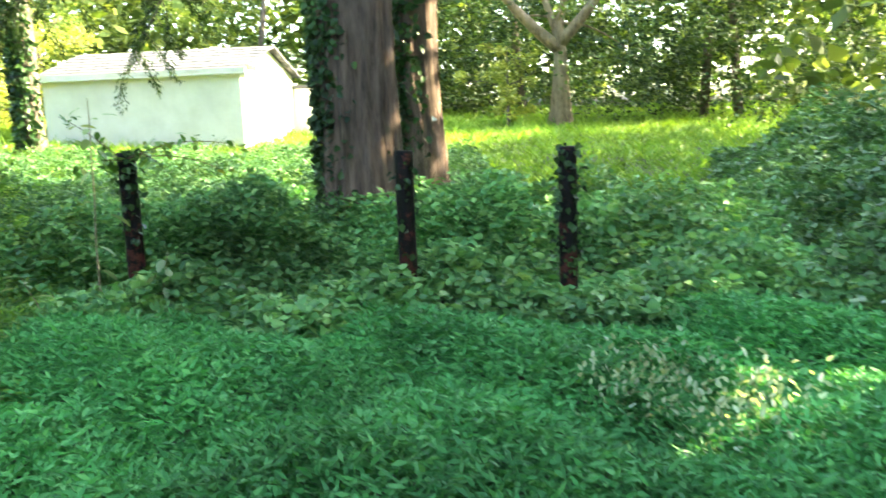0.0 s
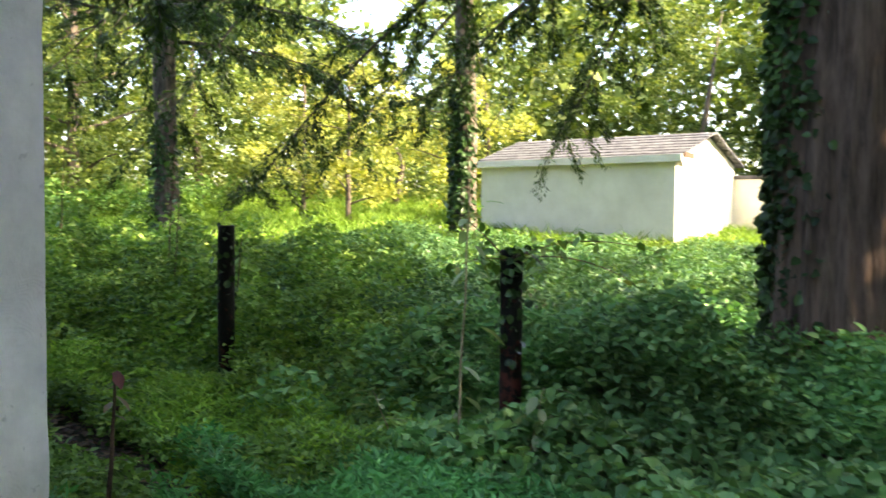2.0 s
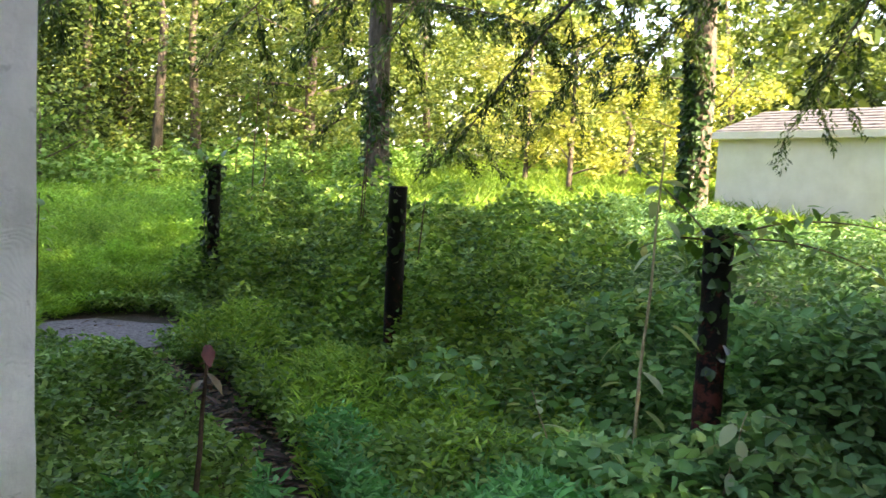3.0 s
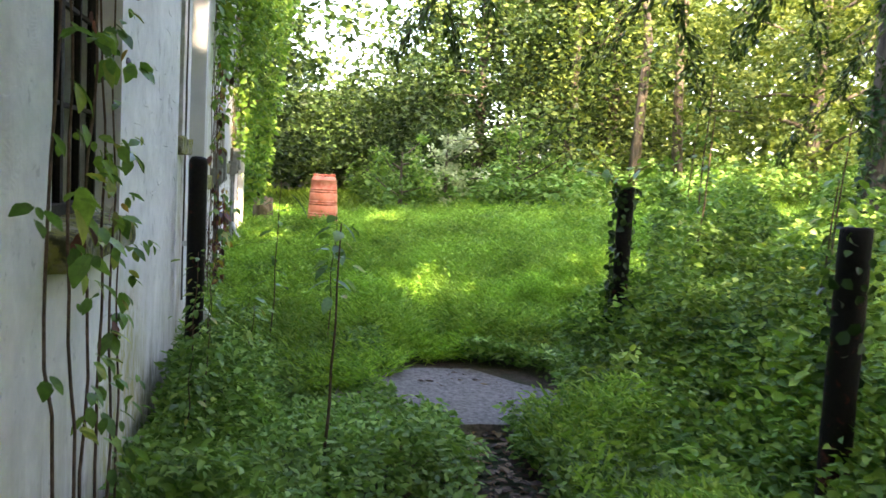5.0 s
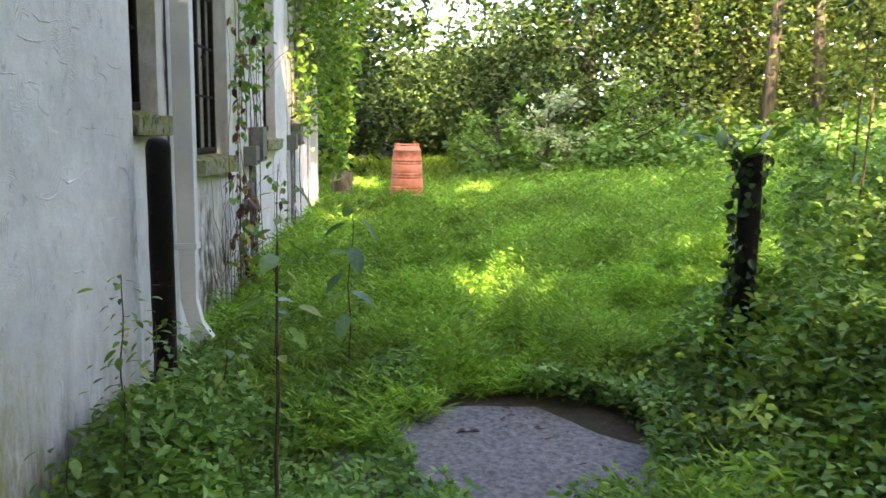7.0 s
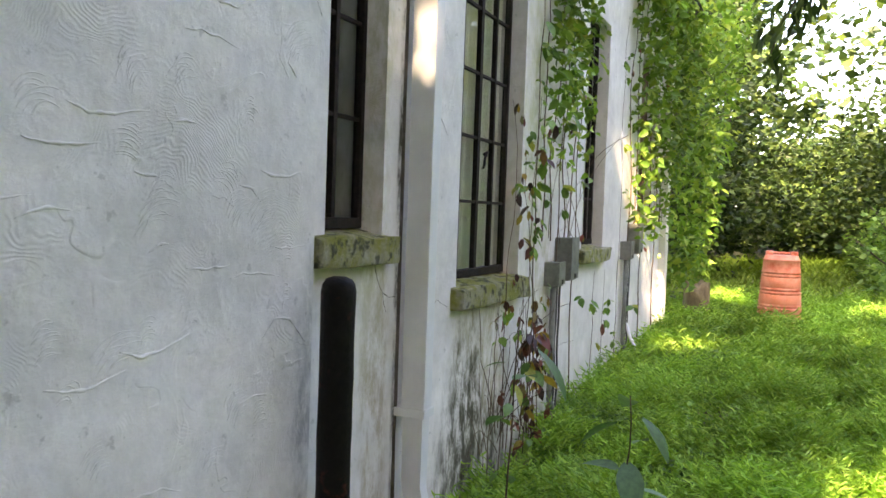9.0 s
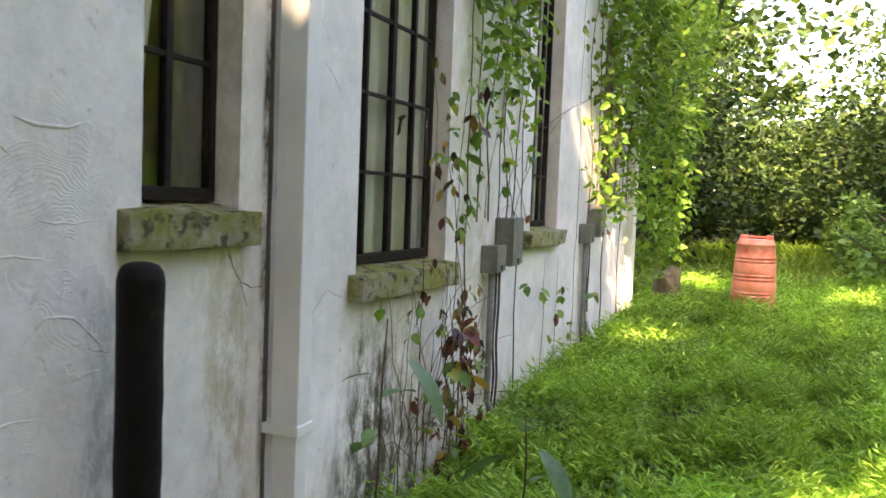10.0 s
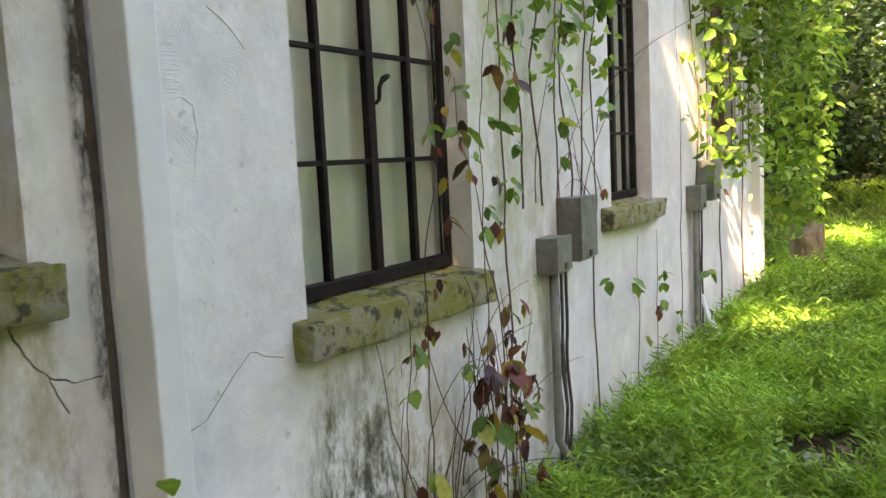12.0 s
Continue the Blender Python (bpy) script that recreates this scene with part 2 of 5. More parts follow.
TERRACOTTA = simple("flaking_terracotta", (0.13, 0.06, 0.035), (0.42, 0.24, 0.16), 9.0, 0.9)
LEAF_STILT = leaf_material("stiltgrass_leaf", (0.045, 0.19, 0.055), (0.085, 0.33, 0.10), (0.17, 0.46, 0.16), 0.28, 0.5)
LEAF_SHRUB = leaf_material("bramble_leaf", (0.08, 0.21, 0.08), (0.155, 0.36, 0.125), (0.30, 0.50, 0.19), 0.27, 0.45)
LEAF_HERB = leaf_material("herb_leaf", (0.065, 0.155, 0.033), (0.13, 0.275, 0.058), (0.25, 0.41, 0.11), 0.28, 0.5)
LEAF_LAWN = leaf_material("lawn_blade", (0.12, 0.27, 0.04), (0.22, 0.43, 0.07), (0.36, 0.55, 0.11), 0.36, 0.5, 0.9)
LEAF_FAR = leaf_material("far_lawn_blade", (0.10, 0.20, 0.025), (0.16, 0.30, 0.04), (0.24, 0.37, 0.06), 0.34, 0.6, 0.25)
LEAF_VINE = leaf_material("creeper_leaf", (0.07, 0.16, 0.025), (0.14, 0.28, 0.045), (0.27, 0.38, 0.07), 0.4, 0.45)
LEAF_DRY = leaf_material("dry_brown_leaf", (0.035, 0.024, 0.018), (0.10, 0.062, 0.042), (0.26, 0.18, 0.10), 0.2, 0.6)
LEAF_IVY = leaf_material("ivy_leaf", (0.014, 0.04, 0.014), (0.03, 0.075, 0.02), (0.07, 0.14, 0.04), 0.15, 0.35)
LEAF_WOODS = leaf_material("woodland_leaf", (0.055, 0.095, 0.026), (0.115, 0.18, 0.045), (0.235, 0.29, 0.075), 0.36, 0.5, 0.4)
# woodland leaf with the shade of the far trees put into its colour
LEAF_WOODS_SHADED = leaf_material("woodland_leaf_darkened_for_shade", (0.014, 0.034, 0.011), (0.036, 0.078, 0.021), (0.10, 0.155, 0.036), 0.26, 0.5, 0.4)
# yellow-green leaf, lightened to stand for the glow of sun on it
LEAF_SUN_GLOW = leaf_material("yellow_green_leaf_with_sun_glow", (0.14, 0.19, 0.04), (0.30, 0.35, 0.08), (0.52, 0.54, 0.18), 0.4, 0.5, 0.3)
LEAF_CONIFER = leaf_material("drooping_conifer_spray", (0.02, 0.045, 0.014), (0.04, 0.08, 0.022), (0.09, 0.15, 0.04), 0.25, 0.5)
LEAF_SIDE = leaf_material("mixed_shrub_leaf", (0.065, 0.155, 0.035), (0.155, 0.31, 0.06), (0.31, 0.46, 0.11), 0.3, 0.45, 1.1)
# shrub leaf whose colour is darkened for the shadow on the bank
LEAF_SHRUB_SHADED = leaf_material("shaded_shrub_leaf", (0.045, 0.12, 0.045), (0.085, 0.205, 0.07), (0.17, 0.31, 0.11), 0.25, 0.45)
LEAF_PALE = leaf_material("pale_leaf", (0.26, 0.36, 0.18), (0.42, 0.52, 0.32), (0.6, 0.66, 0.5), 0.3, 0.5)


def object_leaf(name, stops, through_light=0.3):
    m, t, p = material(name)
    o = t.nodes.new("ShaderNodeObjectInfo")
    col = ramp(t, o.outputs["Random"], stops)
    col = mix(t, 1.0, col, ramp(t, noise_tex(t, coords(t), 45.0, 4.0), [(0.35, grey(0.75)), (0.7, grey(1.2))]), "MULTIPLY")
    t.links.new(col, p.inputs["Base Color"])
    p.inputs["Roughness"].default_value = 0.45
    tr = t.nodes.new("ShaderNodeBsdfTranslucent")
    t.links.new(mix(t, 1.0, col, (1.5, 1.45, 0.6), "MULTIPLY"), tr.inputs["Color"])
    mx = t.nodes.new("ShaderNodeMixShader")
    mx.inputs[0].default_value = through_light
    t.links.new(p.outputs[0], mx.inputs[1])
    t.links.new(tr.outputs[0], mx.inputs[2])
    t.links.new(mx.outputs[0], t.nodes["Material Output"].inputs["Surface"])
    return m


GREEN_LEAF = object_leaf("single_green_leaf", [(0.0, (0.05, 0.13, 0.02)), (0.5, (0.11, 0.24, 0.04)), (0.85, (0.20, 0.33, 0.06)), (1.0, (0.36, 0.36, 0.08))])
AUTUMN_LEAF = object_leaf("single_autumn_leaf", [(0.0, (0.03, 0.016, 0.014)), (0.35, (0.10, 0.035, 0.03)), (0.6, (0.22, 0.06, 0.05)), (0.8, (0.13, 0.20, 0.05)), (1.0, (0.40, 0.25, 0.05))])
BROAD_LEAF = object_leaf("broad_bluish_leaf", [(0.0, (0.05, 0.14, 0.045)), (1.0, (0.14, 0.27, 0.13))])
CRACK_AND_SHADE = simple("crack_grime_and_gap_shade", (0.05, 0.045, 0.035), (0.12, 0.10, 0.08), 20.0, 0.95)

# ---- builders ----
def mesh_object(name, verts, faces, mat, smooth=False):
    me = bpy.data.meshes.new(name)
    me.from_pydata([tuple(v) for v in verts], [], [tuple(f) for f in faces])
    me.materials.append(mat)
    if smooth:
        me.polygons.foreach_set("use_smooth", [True] * len(me.polygons))
    me.update()
    return new(name, me)


def part(name, bm, mat, parent, label=""):
    me = bpy.data.meshes.new(name)
    bm.to_mesh(me)
    bm.free()
    me.materials.append(mat)
    ob = new(name, me)
    ob.parent = parent
    return tagged(ob, label)


def child(ob, parent, label=""):
    ob.parent = parent
    return tagged(ob, label)


def thing(name, at, label, category, group="", kind=""):
    ob = new(name)
    ob.empty_display_size = 0.1
    ob.location = at
    return tagged(ob, label, category, group, kind)


def box(bm, lo, hi, bevel=0.0, segments=2):
    out = bmesh.ops.create_cube(bm, size=1.0)
    vs = out["verts"]
    for v in vs:
        v.co = Vector([lo[i] + (v.co[i] + 0.5) * (hi[i] - lo[i]) for i in range(3)])
    if bevel:
        es = list({e for v in vs for e in v.link_edges})
        bmesh.ops.bevel(bm, geom=es, offset=bevel, segments=segments, affect="EDGES", profile=0.6)
    return bm


def boxes(*list_of, bevel=0.0):
    bm = bmesh.new()
    for lo, hi in list_of:
        box(bm, lo, hi, bevel)
    return bm


def roughen(bm, cuts, amount, scale):
    bmesh.ops.subdivide_edges(bm, edges=bm.edges[:], cuts=cuts, use_grid_fill=True)
    for v in bm.verts:
        v.co += amount * Vector(noise.noise_vector(v.co * scale))
    return bm


def lathe(profile, sides=24, centre=(0, 0)):
    bm = bmesh.new()
    rings = []
    for r, z in profile:
        rings.append([bm.verts.new((centre[0] + r * math.cos(2 * math.pi * k / sides), centre[1] + r * math.sin(2 * math.pi * k / sides), z)) for k in range(sides)])
    for a, b in zip(rings, rings[1:]):
        for k in range(sides):
            f = bm.faces.new((a[k], a[(k + 1) % sides], b[(k + 1) % sides], b[k]))
            f.smooth = True
    bm.faces.new(rings[0][::-1])
    bm.faces.new(rings[-1])
    return bm


def tube(points, radii, sides=8, wobble=0.0, seed=0, ridges=0.0):
    """Verts and faces of a tapering tube along points."""
    pts = [Vector(p) for p in points]
    verts, faces = [], []
    u = Vector((1, 0, 0))
    for i, p in enumerate(pts):
        d = (pts[min(i + 1, len(pts) - 1)] - pts[max(i - 1, 0)]).normalized()
        u = (u - d * u.dot(d))
        u = u.normalized() if u.length > 1e-4 else d.orthogonal().normalized()
        w = d.cross(u)
        for k in range(sides):
            a = 2 * math.pi * k / sides
            way = u * math.cos(a) + w * math.sin(a)
            r = radii[i]
            if wobble:
                r *= 1 + wobble * noise.noise(Vector((way.x * 2.2 + seed, way.y * 2.2, p.z * 0.45))) + wobble * 0.7 * noise.noise(Vector((way.x * 7, way.y * 7 + seed, p.z * 0.7)))
            if ridges:
                s = noise.noise(Vector((way.x * 9 + seed, way.y * 9, p.z * 0.35))) + 0.6 * noise.noise(Vector((way.x * 21, way.y * 21 + seed, p.z * 1.3))) + 0.5 * noise.noise(Vector((way.x * 5, way.y * 5, p.z * 6 + seed)))
                r += ridges * s
            verts.append(p + way * r)
    n = sides
    for i in range(len(pts) - 1):
        for k in range(n):
            faces.append((i * n + k, i * n + (k + 1) % n, (i + 1) * n + (k + 1) % n, (i + 1) * n + k))
    faces.append(tuple(range(n))[::-1])
    faces.append(tuple((len(pts) - 1) * n + k for k in range(n)))
    return verts, faces


def tubes(list_of):
    verts, faces = [], []
    for v, f in list_of:
        o = len(verts)
        verts += v
        faces += [tuple(i + o for i in q) for q in f]
    return verts, faces


def unit(a):
    return a / np.maximum(np.linalg.norm(a, axis=1, keepdims=True), 1e-9)


def leaf_cloud(name, P, D, N, L, W, mat, folded=False, droop=0.0, blade=False):
    """One mesh of many leaves: base P, way D, facing N, length L, width W."""
    n = len(P)
    D = unit(D)
    S = unit(np.cross(D, N))
    N = unit(np.cross(S, D))
    L, W = np.broadcast_to(L, n)[:, None], np.broadcast_to(W, n)[:, None]
    tip = P + D * L - N * (L * droop)
    if folded:
        lift = N * W * 0.2
        low, high = D * L * 0.27, D * L * 0.66 - N * (L * droop * 0.4)
        vs = np.stack([P, P + low + S * W * 0.46 + lift, P + high + S * W * 0.38 + lift, tip, P + high - S * W * 0.38 + lift, P + low - S * W * 0.46 + lift], axis=1)
        idx = np.array([[0, 1, 2, 3], [0, 3, 4, 5]])
        per, corners = 6, 4
    elif blade:
        vs = np.stack([P - S * W * 0.5, P + S * W * 0.5, tip], axis=1)
        idx = np.array([[0, 1, 2]])
        per, corners = 3, 3
    else:
        vs = np.stack([P, P + D * L * 0.42 + S * W * 0.5, tip, P + D * L * 0.42 - S * W * 0.5], axis=1)
        idx = np.array([[0, 1, 2, 3]])
        per, corners = 4, 4
    f = (np.arange(n)[:, None, None] * per + idx[None]).reshape(-1)
    me = bpy.data.meshes.new(name)
    me.vertices.add(n * per)
    me.vertices.foreach_set("co", vs.reshape(-1).astype(np.float32))
    k = len(f) // corners
    me.loops.add(len(f))
    me.loops.foreach_set("vertex_index", f.astype(np.int32))
    me.polygons.add(k)
    me.polygons.foreach_set("loop_start", np.arange(0, len(f), corners, dtype=np.int32))
    me.polygons.foreach_set("loop_total", np.full(k, corners, dtype=np.int32))
    me.materials.append(mat)
    me.update(calc_edges=True)
    return new(name, me)


rng = np.random.default_rng(7)

# chosen sun patches and how wide; crowns are cut along the sun's way
SUN_PATCH_CUTS = [(-9.46, 5.85, 0.5, 0.33), (-9.95, 5.62, 0.5, 0.2), (-10.6, 6.15, 0.55, 0.28), (-13.8, 4.15, 0.6, 0.24), (-14.3, 4.5, 0.6, 0.12), (-15.0, 5.7, 0.6, 0.35),
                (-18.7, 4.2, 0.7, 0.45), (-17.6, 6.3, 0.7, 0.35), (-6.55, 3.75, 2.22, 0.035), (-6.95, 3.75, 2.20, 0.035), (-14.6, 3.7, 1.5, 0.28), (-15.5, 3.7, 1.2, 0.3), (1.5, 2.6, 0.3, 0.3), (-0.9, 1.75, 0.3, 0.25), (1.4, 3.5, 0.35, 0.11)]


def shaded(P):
    """Which leaf places stay clear of the cuts made for the sun patches."""
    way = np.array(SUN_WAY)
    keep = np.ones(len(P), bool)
    for x, y, z, r in SUN_PATCH_CUTS:
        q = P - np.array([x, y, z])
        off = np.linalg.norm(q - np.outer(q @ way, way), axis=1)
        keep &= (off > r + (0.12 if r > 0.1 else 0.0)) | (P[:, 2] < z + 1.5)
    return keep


def scatter_ways(n, up=0.5, spread=1.0):
    """Random leaf ways and faces; up: how far the faces turn to the sky."""
    a = rng.uniform(0, 2 * math.pi, n)
    D = np.stack([np.cos(a), np.sin(a), rng.normal(0, 0.45 * spread, n)], axis=1)
    N = rng.normal(0, 0.55 * spread, (n, 3)) + np.array([0, 0, up])
    return D, N


def wave2(x, y, scale, seed=0.0):
    """A smooth field between about -1 and 1 over the plan."""
    x, y = np.asarray(x) / scale, np.asarray(y) / scale
    return (np.sin(x * 1.7 + seed + 1.3 * np.sin(y * 1.1 + seed * 2)) + np.sin(y * 2.1 + 2.0 * seed + 1.1 * np.sin(x * 1.6 - seed)) + 0.6 * np.sin((x + y) * 3.3 + seed * 3)) / 2.6


def ground_z(x, y):
    x, y = np.asarray(x, float), np.asarray(y, float)
    return np.interp(-x, [-30, 0, 4, 7, 10.5, 16, 30, 80], [-0.3, 0, 0.06, 0.15, 0.41, 0.56, 0.9, 1.6]) + np.interp(y, [-40, 4.5, 7, 10, 20, 32, 60, 100], [-0.4, 0, 0.12, 0.32, 1.05, 1.85, 3.4, 5.0])


# ---- ground ----
def build_ground():
    def axis(lo, hi, dense_lo, dense_hi, fine, coarse):
        return np.concatenate([np.linspace(lo, dense_lo, coarse)[:-1], np.arange(dense_lo, dense_hi, fine), np.linspace(dense_hi, hi, coarse)])
    xs, ys = axis(-600, 600, -20, 6, 0.3, 24), axis(-600, 600, -2, 14, 0.3, 24)
    X, Y = np.meshgrid(xs, ys)
    Z = ground_z(X, Y) + 0.03 * wave2(X, Y, 0.7) * (np.abs(X) < 25)
    nx, ny = len(xs), len(ys)
    verts = np.stack([X, Y, Z], axis=-1).reshape(-1, 3)
    faces = [(j * nx + i, j * nx + i + 1, (j + 1) * nx + i + 1, (j + 1) * nx + i) for j in range(ny - 1) for i in range(nx - 1)]
    ob = mesh_object("ground", verts, faces, SOIL, True)
    tagged(ob, "dark leaf-littered soil rising gently to a wooded bank", "ground", kind="structure")


build_ground()

# ---- the stucco building ----
FACE_A, FACE_B, BACK, TOP = 3.745, 3.70, 3.36, 4.6
CORNER_X, END_X, STEP_X = -2.50, -16.0, -7.52
CORNER_Y, BEND_X = 3.56, -4.1
# opening: east x, west x, sill top, head, wall face
OPENINGS = [(-4.50, -5.57, 1.43, 3.2, FACE_A), (-7.66, -8.12, 1.85, 3.6, FACE_B), (-8.965, -9.99, 1.57, 3.4, FACE_B), (-11.62, -12.40, 1.70, 3.67, FACE_B), (-14.05, -15.0, 2.02, 3.75, FACE_B)]


def build_walls():
    blocks = []
    cuts = [BEND_X]
    for e, w, sill, head, face in OPENINGS:
        cuts += [e, w]
    cuts.append(END_X)
    for k in range(0, len(cuts), 2):
        e, w = cuts[k], cuts[k + 1]
        if e > STEP_X > w:
            blocks.append(((STEP_X, BACK, -0.3), (e, FACE_A, TOP)))
            blocks.append(((w, BACK, -0.3), (STEP_X, FACE_B, TOP)))
        else:
            blocks.append(((w, BACK, -0.3), (e, FACE_A if e > STEP_X else FACE_B, TOP)))
    for e, w, sill, head, face in OPENINGS:
        blocks.append(((w, BACK, -0.3), (e, face, sill - 0.125)))
        blocks.append(((w, BACK, head), (e, face, TOP)))
    bm = boxes(*blocks)
    levels = np.linspace(-0.4, TOP, 40)
    outline = [(CORNER_X, CORNER_Y), (-3.0, CORNER_Y + 0.06), (-3.5, CORNER_Y + 0.115), (BEND_X, FACE_A), (BEND_X, BACK - 0.2), (CORNER_X, BACK - 0.2)]
    rings = []
    for z in levels:
        rings.append([bm.verts.new((x + (0.016 * noise.noise(Vector((z * 2.2, x, 3))) + 0.006 * noise.noise(Vector((z * 9, x, 1))) if i in (0, 5) else 0), y + (0.012 * noise.noise(Vector((z * 2.5, x, 8))) if i < 3 else 0), z)) for i, (x, y) in enumerate(outline)])
    for a, b in zip(rings, rings[1:]):
        for k in range(6):
            bm.faces.new((a[k], b[k], b[(k + 1) % 6], a[(k + 1) % 6]))
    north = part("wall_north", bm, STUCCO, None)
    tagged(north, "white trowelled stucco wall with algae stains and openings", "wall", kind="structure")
    east = part("wall_east", boxes(((CORNER_X - 0.34, -9, -0.4), (CORNER_X, BACK - 0.2, TOP))), STUCCO, None)
    tagged(east, "white stucco end wall in dappled shade", "wall", kind="structure")
    west = part("wall_west", boxes(((END_X, -9, -0.2), (END_X + 0.34, BACK, TOP))), STUCCO, None)
    tagged(west, "white stucco far end wall", "wall", kind="structure")
    south = part("wall_south", boxes(((END_X, -9.3, -0.2), (CORNER_X, -9, TOP))), STUCCO, None)
    tagged(south, "plain white stucco rear wall", "wall", kind="structure")
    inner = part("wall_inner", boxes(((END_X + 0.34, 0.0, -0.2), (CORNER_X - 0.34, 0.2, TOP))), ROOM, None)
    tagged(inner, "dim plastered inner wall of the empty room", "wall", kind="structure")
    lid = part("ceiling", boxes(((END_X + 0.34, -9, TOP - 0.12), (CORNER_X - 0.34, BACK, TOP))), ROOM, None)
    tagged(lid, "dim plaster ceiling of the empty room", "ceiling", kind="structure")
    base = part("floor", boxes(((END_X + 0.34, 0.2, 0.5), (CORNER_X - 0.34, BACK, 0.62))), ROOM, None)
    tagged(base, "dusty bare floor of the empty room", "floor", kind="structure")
    bm = bmesh.new()
    y0, y1, x0, x1 = -9.6, FACE_A + 0.35, END_X - 0.3, CORNER_X + 0.3
    ym = (y0 + y1) / 2
    vs = [bm.verts.new(c) for c in ((x0, y0, TOP), (x1, y0, TOP), (x1, y1, TOP), (x0, y1, TOP), (x0, ym, TOP + 2.2), (x1, ym, TOP + 2.2))]
    for f in ((0, 1, 5, 4), (2, 3, 4, 5), (0, 4, 3), (1, 2, 5), (3, 2, 1, 0)):
        bm.faces.new([vs[i] for i in f])
    roof = part("roof", bm, SHED_ROOF, None)
    tagged(roof, "plain grey shingle roof over the stucco building", "roof", kind="structure")


build_walls()


def window(index, e, w, sill, head, face, mullions, rail_step, first_rail, sill_e, sill_w):
    win = thing("window_%d" % index, ((e + w) / 2, face, sill), "old steel casement window with rusted bars over a mossy sill", "window", kind="structure")
    inv = Matrix.Translation(-win.location)

    def add(name, bm, mat, label=""):
        bm.transform(inv)
        return part(name, bm, mat, win, label)
    y1, y0 = face - 0.10, face - 0.14
    fb = sill + 0.02
    add("window_frame", boxes(((w, y0, fb), (w + 0.03, y1, head)), ((e - 0.03, y0, fb), (e, y1, head)), ((w + 0.03, y0 + 0.002, fb), (e - 0.03, y1 + 0.012, fb + 0.045)), ((w + 0.03, y0, head - 0.04), (e - 0.03, y1, head)), bevel=0.004), RUST_FRAME)
    for k, (f, wid) in enumerate(mullions):
        x = e + (w - e) * f
        add("mullion", boxes(((x - wid / 2, y0 + 0.004, fb + 0.045), (x + wid / 2, y1 - 0.004, head - 0.04)), bevel=0.003), RUST_FRAME)
    z = first_rail
    while z < head - 0.1:
        add("glazing_bar", boxes(((w + 0.03, y0 + 0.01, z - 0.009), (e - 0.03, y1 - 0.008, z + 0.009)), bevel=0.003), RUST_FRAME)
        z += rail_step
    xs = [e - 0.03] + [e + (w - e) * f for f, _ in mullions] + [w + 0.03]
    zs = [fb + 0.045]
    z = first_rail
    while z < head - 0.1:
        zs.append(z)
        z += rail_step
    zs.append(head - 0.04)
    for a, b in zip(xs, xs[1:]):
        for c, d in zip(zs, zs[1:]):
            tilt = rng.uniform(-0.002, 0.002)
            ob = add("pane", boxes(((b + 0.004, y0 + 0.016 + tilt, c + 0.004), (a - 0.004, y0 + 0.020 + tilt, d - 0.004))), GLASS)
            ob.visible_shadow = False
    bm = boxes(((sill_w, face - 0.16, sill - 0.125), (sill_e, face + 0.075, sill)), bevel=0.012)
    bm.verts.ensure_lookup_table()
    for v in bm.verts:
        if v.co.z > sill - 0.02:
            v.co.z += (face - v.co.y) * 0.12
    roughen(bm, 5, 0.014, 9.0)
    for v in bm.verts:
        v.co += 0.007 * Vector(noise.noise_vector(v.co * 31))
    add("window_sill", bm, SILL, "mossy green-yellow stone sill with lichen")
    return win, add


WINDOWS = []
SPEC = [([(0.25, 0.02), (0.5, 0.045), (0.75, 0.02)], 0.37, 1.86, -4.44, -5.56), ([(0.5, 0.03)], 0.40, 2.33, -7.53, -8.16),
        ([(0.25, 0.022), (0.52, 0.042), (0.76, 0.026)], 0.37, 2.02, -8.90, -10.03), ([(0.25, 0.022), (0.5, 0.045), (0.75, 0.022)], 0.40, 2.12, -11.44, -12.48)]
for i, ((e, w, sill, head, face), (mu, step, first, se, sw)) in enumerate(zip(OPENINGS, SPEC)):
    WINDOWS.append(window(i + 1, e, w, sill, head, face, mu, step, first, se, sw))


def curtain(e, w, z0, z1, y, folds, drawn=0.0, label=""):
    """A hanging net in folds; drawn: how far its foot is swept aside."""
    verts, faces = [], []
    nx, nz = 60, 16
    for j in range(nz + 1):
        s = j / nz
        for i in range(nx + 1):
            u = i / nx
            sweep = drawn * (1 - s) ** 1.6
            x = e + (w - e) * u * (1 - sweep)
            verts.append((x, y + 0.018 * math.sin(u * folds * 2 * math.pi + 0.8 * math.sin(3 * u)) * (0.7 + 0.3 * s), z0 + (z1 - z0) * s))
    for j in range(nz):
        for i in range(nx):
            a = j * (nx + 1) + i
            faces.append((a, a + 1, a + nx + 2, a + nx + 1))
    o = mesh_object("curtain", verts, faces, CURTAIN, True)
    return tagged(o, label, "curtain")


curtain(-7.64, -7.93, 1.95, 3.5, 3.545, 6, 0.5, "yellowed net curtain swept aside behind the narrow window")
curtain(-8.86, -10.05, 1.6, 3.35, 3.525, 9, 0.0, "closed pale net curtain behind rusted casement bars")
curtain(-11.58, -12.44, 1.75, 3.6, 3.525, 9, 0.0, "closed pale net curtain behind far casement")
curtain(-4.4, -5.0, 1.5, 3.15, 3.565, 6, 0.3, "half-drawn pale net curtain behind vine-covered window")


